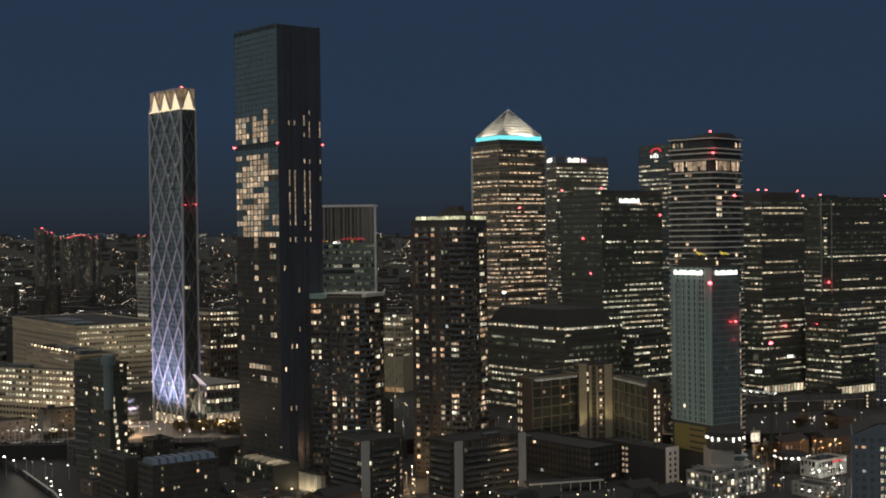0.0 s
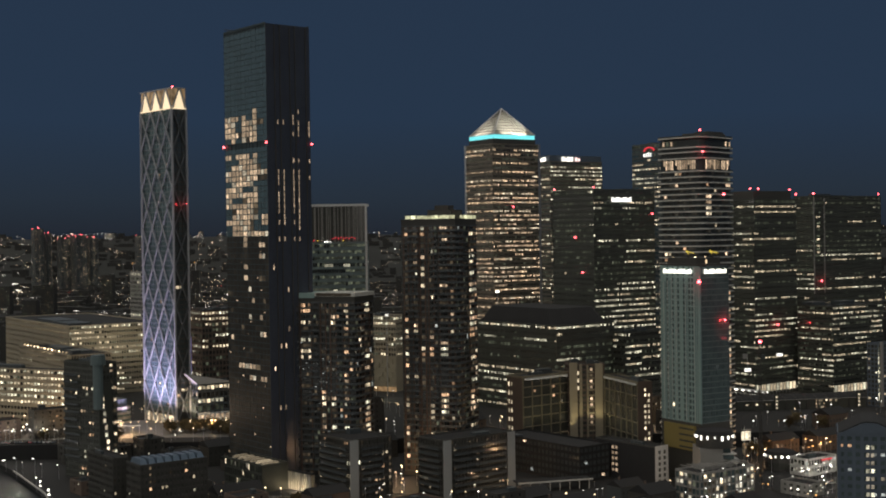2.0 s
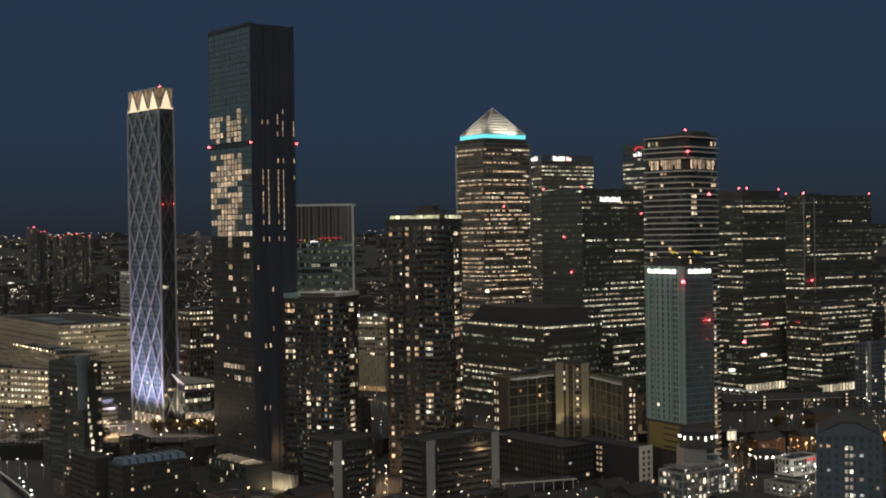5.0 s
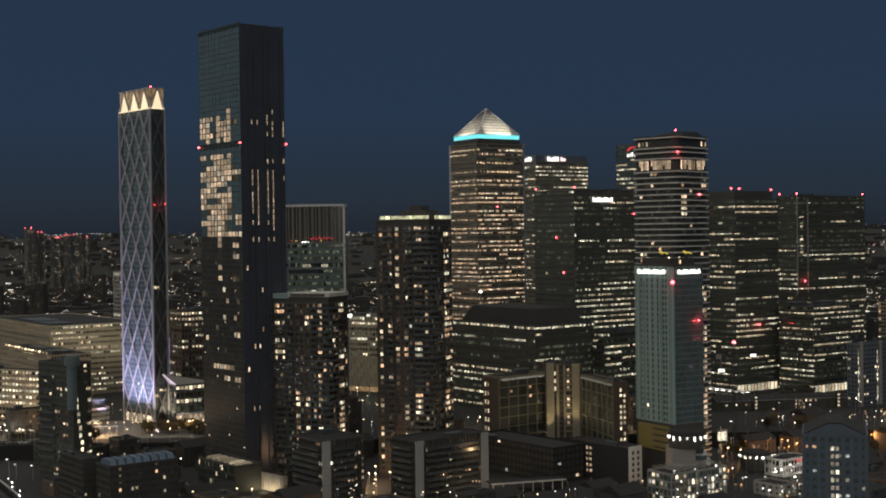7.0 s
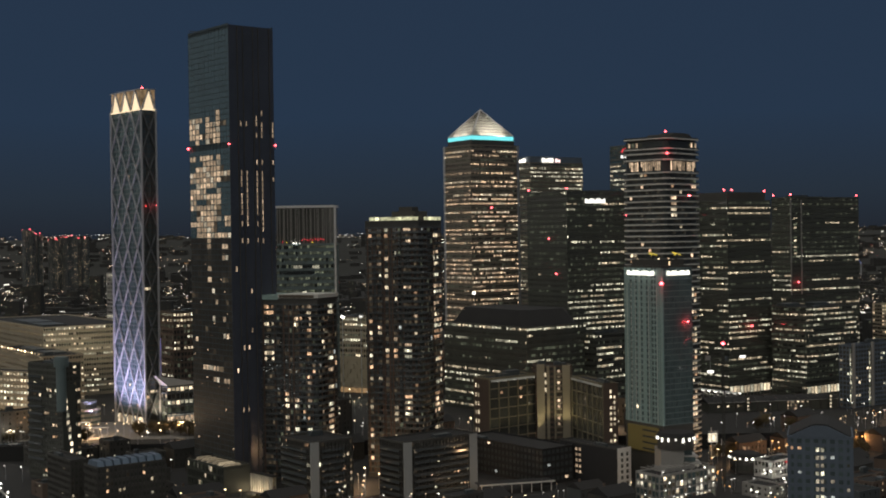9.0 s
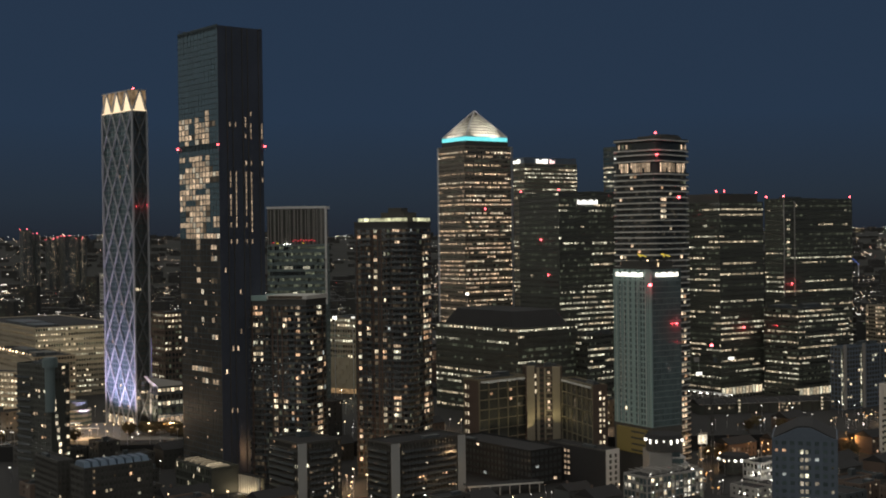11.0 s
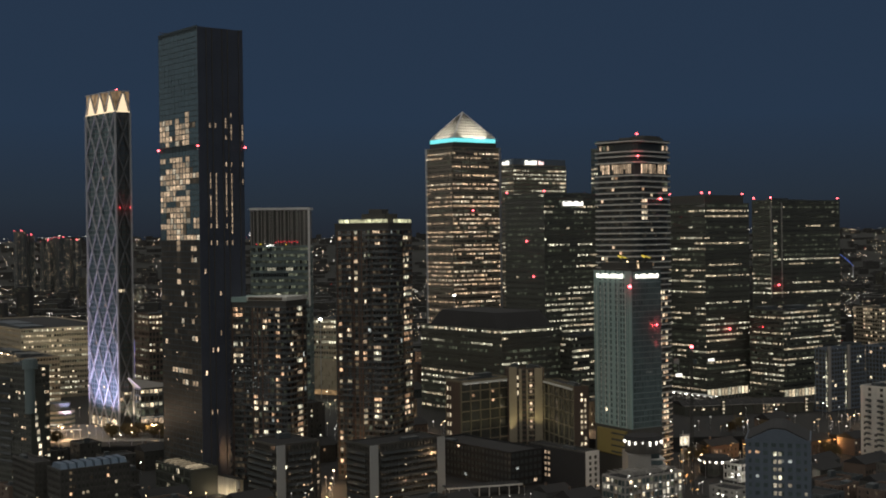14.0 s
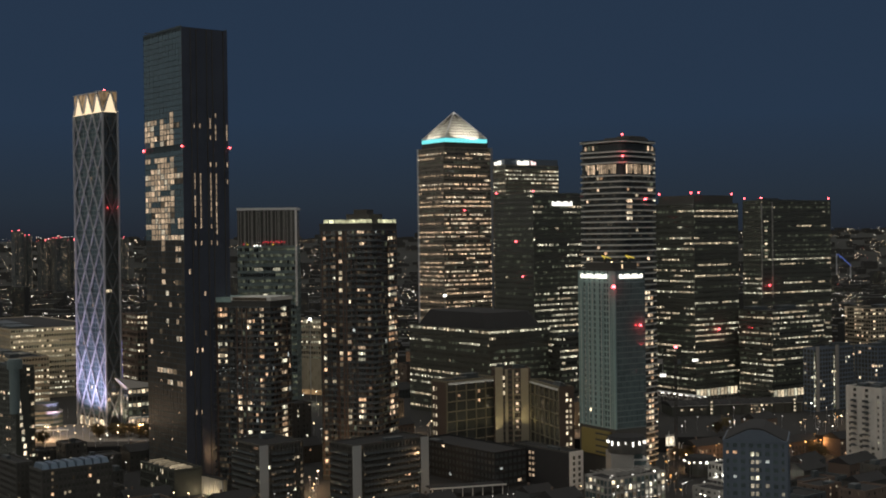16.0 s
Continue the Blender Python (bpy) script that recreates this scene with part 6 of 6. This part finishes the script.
row("lamp_white", (-252, 775.5), (-206, 780), 16, 1.5)
for x_, y_ in ((-238, 722), (-226, 717), (-213, 711), (-202, 708)):
    copy_thing(LAMPS["lamp_white"], pose(x_, y_, -9.5) @ Matrix.Scale(1.5, 4))
row("lamp_white", (-165, 615), (-190, 670), 6, 0.5)
row("lamp_white", (-235, 731), (-188, 706), 5, 1.0)
row("lamp_warm", (-222, 801), (-160, 804), 14, 1.0)
row("lamp_warm", (-158, 803), (-98, 806), 10, 2.0)
row("lamp_warm", (-262, 838), (-222, 846), 6)
row("lamp_sodium", (178, 688), (300, 765), 12, 3)
row("lamp_sodium", (200, 738), (285, 764), 8, 3)
row("lamp_white", (190, 642), (258, 688), 9, 4)
row("lamp_white", (196, 636), (244, 690), 14, 7)
row("lamp_warm", (186, 700), (270, 760), 12, 9)
row("lamp_warm", (-215, 772), (-110, 780), 12, 4)
row("lamp_warm", (-98, 620), (-35, 640), 7, 4)
row("lamp_warm", (-2, 650), (16, 688), 4, 3)
row("lamp_warm", (195, 705), (330, 810), 12, 14)
row("lamp_white", (230, 790), (400, 900), 12, 12)
row("lamp_warm", (-14, 800), (2, 945), 6, 5)
row("lamp_warm", (60, 800), (140, 790), 5, 5)
row("lamp_sodium", (290, 764), (302, 767), 2, 0.2, 3)

# the many small lamps of streets, yards and forecourts
rng = np.random.default_rng(404)
posts, heads, count = Geo(), {"lamp_warm": Geo(), "lamp_white": Geo(), "lamp_sodium": Geo()}, 0
for k in range(9000):
    y = rng.uniform(560, 830) if k % 3 else rng.uniform(790, 1160)
    x = rng.uniform(-0.36 * y + 10, 0.40 * y + 40)
    if (x < -165 and y < 772) or 771 < y < 775 or any(math.hypot(x - a, y - b) < c * 0.85 for a, b, c in FOOT if c > 15) or any(math.hypot(x - a, y - b) < c * 0.95 for a, b, c in placed):
        continue
    z, h, w = low(y), rng.uniform(2.5, 7), rng.uniform(0.12, 0.28)
    posts.box(x - 0.05, x + 0.05, y - 0.05, y + 0.05, z, z + h)
    heads["lamp_white" if rng.random() < 0.4 else "lamp_sodium" if x > 150 and rng.random() < 0.5 else "lamp_warm"].box(x - w, x + w, y - w, y + w, z + h, z + h + 2 * w)
    count += 1
    if count == 620:
        break
small = tagged(new("small_lamps", posts.mesh("small_lamps", M["steel"])), "many small lamps on posts in streets and yards", "lamps", "", "stuff")
for key, g in heads.items():
    part("lamp_head", g, M[key], small, "small glowing lamp heads", "stuff")

# ---- trees ----
TREES = []
for v in range(3):
    rr = random.Random(v)
    t = thing("tree", "small street tree with a thin brownish crown", "tree", pose(-120 + 7 * v, 806, 0.14), "street trees")
    g = Geo().prism([(0.22 * math.cos(a), 0.22 * math.sin(a)) for a in np.linspace(0, 2 * math.pi, 7, endpoint=False)], 0, 3.2, 0.6)
    for k in range(7):
        a = k * 0.9 + rr.random()
        g.beam((0, 0, 2.6 + 0.2 * k), (1.9 * math.cos(a), 1.9 * math.sin(a), 4.6 + 0.45 * k), 0.12)
    part("trunk", g, M["bark"], t)
    g = Geo()
    for k in range(750):
        a, b, c = rr.gauss(0, 1.55), rr.gauss(0, 1.55), rr.gauss(4.9, 1.35)
        s = rr.uniform(0.25, 0.6)
        d1 = Vector((rr.gauss(0, 1), rr.gauss(0, 1), rr.gauss(0, 1))).normalized() * s
        d2 = d1.orthogonal().normalized() * s * 0.7
        p = Vector((a, b, max(1.8, c)))
        g.quad(tuple(p - d1), tuple(p + d2), tuple(p + d1), tuple(p - d2))
    part("crown", g, M["leaf"], t)
    TREES.append(t)
for k in range(60):
    zone = k % 5
    if zone < 2:
        x, y = rng.uniform(-150, -100), rng.uniform(800, 815)
    elif zone == 2:
        x, y = rng.uniform(-225, -160), rng.uniform(765, 796)
    elif zone == 3:
        x, y = rng.uniform(190, 300), rng.uniform(720, 800)
    else:
        x, y = rng.uniform(-100, -35), rng.uniform(600, 632)
    copy_thing(TREES[k % 3], pose(x, y, low(y), 0, 0, rng.uniform(0, 360)))

for k in range(9):
    x, y = (rng.uniform(-150, -118), rng.uniform(808, 824)) if k < 6 else (rng.uniform(-112, -92), rng.uniform(788, 800))
    copy_thing(TREES[k % 3], pose(x, y, 0.14, 0, 0, rng.uniform(0, 360)) @ Matrix.Scale(rng.uniform(0.8, 1.1), 4))

# ---- parked cars ----


def car(x, y, z, turn, paint, label, lit):
    root = thing("parked_car", label, "car", pose(x, y, z, 0, 0, turn), "parked cars")
    side = [(-2.1, 0.35), (2.1, 0.35), (2.15, 0.75), (1.2, 0.95), (-2.05, 1.0), (-2.15, 0.7)]
    top = [(1.15, 0.96), (0.45, 1.45), (-1.3, 1.47), (-1.95, 1.01)]
    for name, line, half, mat in (("body", side, 0.88, M[paint]), ("cabin", top, 0.76, M["black_glass"])):
        n = len(line)
        part(name, Geo().add([(u, -half, v) for u, v in line] + [(u, half, v) for u, v in line],
                             [tuple(range(n)), tuple(range(n, 2 * n))[::-1]] + [((i + 1) % n, i, i + n, (i + 1) % n + n) for i in range(n)]), mat, root)
    for u in (-1.3, 1.35):
        for v in (-0.9, 0.72):
            part("wheel", Geo().add([(u + 0.33 * math.cos(a), v + d, 0.33 + 0.33 * math.sin(a)) for d in (0, 0.18) for a in np.linspace(0, 2 * math.pi, 10, endpoint=False)],
                                    [tuple(range(10)), tuple(range(10, 20))[::-1]] + [((i + 1) % 10, i, i + 10, (i + 1) % 10 + 10) for i in range(10)]), M["roofing"], root)
    for v in (-0.6, 0.6):
        part("headlight", Geo().box(2.1, 2.2, v - 0.18, v + 0.18, 0.6, 0.76), M["lamp_white" if lit else "pale_concrete"], root)
        part("tail_light", Geo().box(-2.2, -2.1, v - 0.18, v + 0.18, 0.7, 0.84), M["sign_red" if lit else "clay"], root)
    return root


PAINTS = (("white_panel", "white parked car on the asphalt"), ("steel", "silver parked car on the asphalt"), ("roofing", "black parked car on the asphalt"), ("blue_panel", "blue-grey parked car on the asphalt"))
for k in range(14):
    car(-246 + 2.7 * k, 777.5, 0.15, 88 + rng.normal(0, 2), *PAINTS[int(rng.integers(4))], k in (3, 8))
for k in range(8):
    car(192 + 5.5 * k + rng.normal(0, 0.4), 643 + 2.2 * k, -8.85, 20 + rng.normal(0, 3), *PAINTS[int(rng.integers(4))], k == 2)

# ---- the city beyond, to the hills ----
rng = np.random.default_rng(123)
blocks, lights = Geo(), {"city_warm": Geo(), "city_white": Geo(), "city_red": Geo(), "city_bright": Geo(), "dim": Geo(), "dusky": Geo()}


def far_spot(near=1170):
    y = 1 / (1 / near + rng.random() * (1 / 4750 - 1 / near))
    x = rng.uniform(-0.40, 0.42) * y + 25
    return x, y, max(0.0, height(x, y))


def lively(x, y):
    """Lit quarters and dark parks by turns."""
    return noise.noise((x / 210, y / 420, 7)) + 0.6 * noise.noise((x / 70, y / 150, 2)) > -0.12


for k in range(3200):
    x, y, gz = far_spot() if k % 2 else far_spot(2200)
    w, d = rng.uniform(10, 42), rng.uniform(10, 30)
    hgt = rng.gamma(2.0, 2.6) + 5
    if rng.random() < 0.03:
        hgt, w, d = rng.uniform(30, 62), rng.uniform(14, 22), rng.uniform(14, 22)
    if y > 2600:
        hgt = min(hgt, 20)
    blocks.box(x - w / 2, x + w / 2, y, y + d, gz - 3, gz + hgt)
    if hgt > 11 and y < 2600:
        # faintly lit rows of rooms
        share = rng.choice([0.08, 0.2, 0.45])
        for r_ in range(int(hgt / 3.2)):
            for c_ in range(int(w / 3)):
                if rng.random() < share:
                    u, z = x - w / 2 + 0.6 + 3 * c_, gz + 0.8 + 3.2 * r_
                    lights["dim" if rng.random() < 0.6 else "dusky"].quad((u, y - 0.2, z), (u + 1.7, y - 0.2, z), (u + 1.7, y - 0.2, z + 1.5), (u, y - 0.2, z + 1.5))
    for _ in range(int(rng.integers(0, 6) * (1 + hgt / 25)) if lively(x, y) else 0):
        s = 0.00022 * y * rng.uniform(0.4, 1.5)
        u, z = x + rng.uniform(-w, w) / 2, gz + rng.uniform(1, max(2, hgt))
        lights["city_warm" if rng.random() < 0.6 else "city_white"].quad((u, y - 0.3, z), (u + s * rng.uniform(0.8, 2.0), y - 0.3, z), (u + s, y - 0.3, z + s), (u, y - 0.3, z + s))
for k in range(700):
    # rows of street lamps and lit windows
    x, y, z = far_spot(1180)
    n, step, s = int(rng.integers(3, 12)), 0.0016 * y * rng.uniform(0.7, 1.8), 0.00023 * y * rng.uniform(0.5, 1.2)
    lean, key = rng.normal(0, 0.25), "city_white" if rng.random() < 0.5 else "city_warm"
    z += rng.uniform(9, 20)
    for i in range(n):
        if rng.random() < 0.8 and lively(x, y):
            lights[key].box(x + step * i, x + step * i + s * 1.3, y - 2 + lean * step * i, y - 2 + lean * step * i + s, z, z + s)
for k in range(700):
    # unseen blocks and lights on the banks beside and behind, for glass to reflect
    a = rng.uniform(-0.42, 2.2) if k % 2 else rng.uniform(math.pi - 2.2, math.pi + 0.42)
    r = rng.uniform(650, 2600)
    x, y = (r * math.cos(-a) if k % 2 else r * math.cos(a)), -abs(r * math.sin(a)) + 500
    if abs(x) < 0.40 * y + 260:
        continue
    w, d, hgt = rng.uniform(12, 40), rng.uniform(12, 30), rng.gamma(2.0, 5.0) + 6
    blocks.box(x - w / 2, x + w / 2, y, y + d, -4, hgt)
    for _ in range(6):
        z, v, s = rng.uniform(1, hgt), rng.uniform(0, d), rng.uniform(0.8, 2.2)
        side = x + w / 2 + 0.2 if x < 0 else x - w / 2 - 0.2
        lights["city_warm" if rng.random() < 0.6 else "city_white"].quad((side, y + v, z), (side, y + v + s, z), (side, y + v + s, z + s), (side, y + v, z + s))
for k in range(8600):
    x, y, z = far_spot()
    if not lively(x, y):
        continue
    z += rng.uniform(7, 17)
    s = 0.00023 * y * rng.uniform(0.4, 1.6)
    lights["city_red" if rng.random() < 0.03 else "city_warm" if rng.random() < 0.55 else "city_white"].box(x, x + s, y, y + s, z, z + s)
for k in range(60):
    x, y, z = far_spot(1250)
    z += rng.uniform(9, 24)
    s = 0.0005 * y * rng.uniform(0.6, 1.3)
    for i in range(int(rng.integers(1, 4))):
        lights["city_bright"].box(x + 2.6 * s * i, x + 2.6 * s * i + s, y, y + s, z, z + s)
city = tagged(new("distant_buildings", blocks.mesh("distant_buildings", M["far_panel"])), "sea of dark low city buildings reaching to the hills", "city", "", "stuff")
for key, g in lights.items():
    if g.v:
        part("city_lights", g, M[key], city, "scattered lit windows and street lamps", "stuff")
# far tower clusters with red lamps
for x, y, w, hgt in ((-866, 3000, 22, 146), (-845, 3020, 14, 136), (-806, 3000, 24, 122), (-788, 3030, 22, 127), (-768, 2990, 26, 129), (-748, 3040, 20, 124), (-690, 3300, 22, 128)):
    far = building("far_tower", "distant residential tower with red roof lamps", "tower", x, y, 36, w, w, hgt, 3.2, 2.4, "grey_cladding", "glass",
             [(0, 200, 0.45)], [(0, 200, 0.45)], ["cream", "dim", "dusky", "dim", "warm", "dim"], False, 1.5, 1.0, 0.3, 5, plant=False, group="far towers")
    beacon(far, (w / 2, 3, hgt + 2.6), 1.2)
    beacon(far, (1, w - 3, hgt + 1.8), 0.8)
# orange floodlights on tall masts over a far building site
for x, y, top in ((-640, 3000, 66), (-496, 3000, 66), (-500, 3010, 38), (-415, 3040, 62)):
    sm = thing("floodlight_mast", "far mast with a bright orange floodlight", "floodlight", pose(x, y, -2))
    part("pole", Geo().box(-0.6, 0.6, -0.6, 0.6, 0, top), M["steel"], sm)
    part("cross_arm", Geo().box(-4, 4, -0.4, 0.4, top - 1, top - 0.2), M["steel"], sm)
    for u in (-2.6, 0.8):
        part("lamp_head", Geo().box(u, u + 1.8, -1.4, -0.5, top - 0.1, top + 1.5), M["lamp_sodium"], sm)
ar = thing("lit_arch", "distant roof arch outlined in blue light", "arch", pose(1050, 3000, 0))
g = Geo()
for k in range(8):
    a_, b_ = k / 8, (k + 1) / 8
    g.beam((33 * a_, 0, 70 - 27 * a_ ** 1.3), (33 * b_, 0, 70 - 27 * b_ ** 1.3), 0.8)
part("light_tube", g, M["sign_blue"], ar)
part("mast", Geo().box(-1, 1, 0.5, 2, 0, 71).box(32, 34, 0.5, 2, 0, 45), M["steel"], ar)
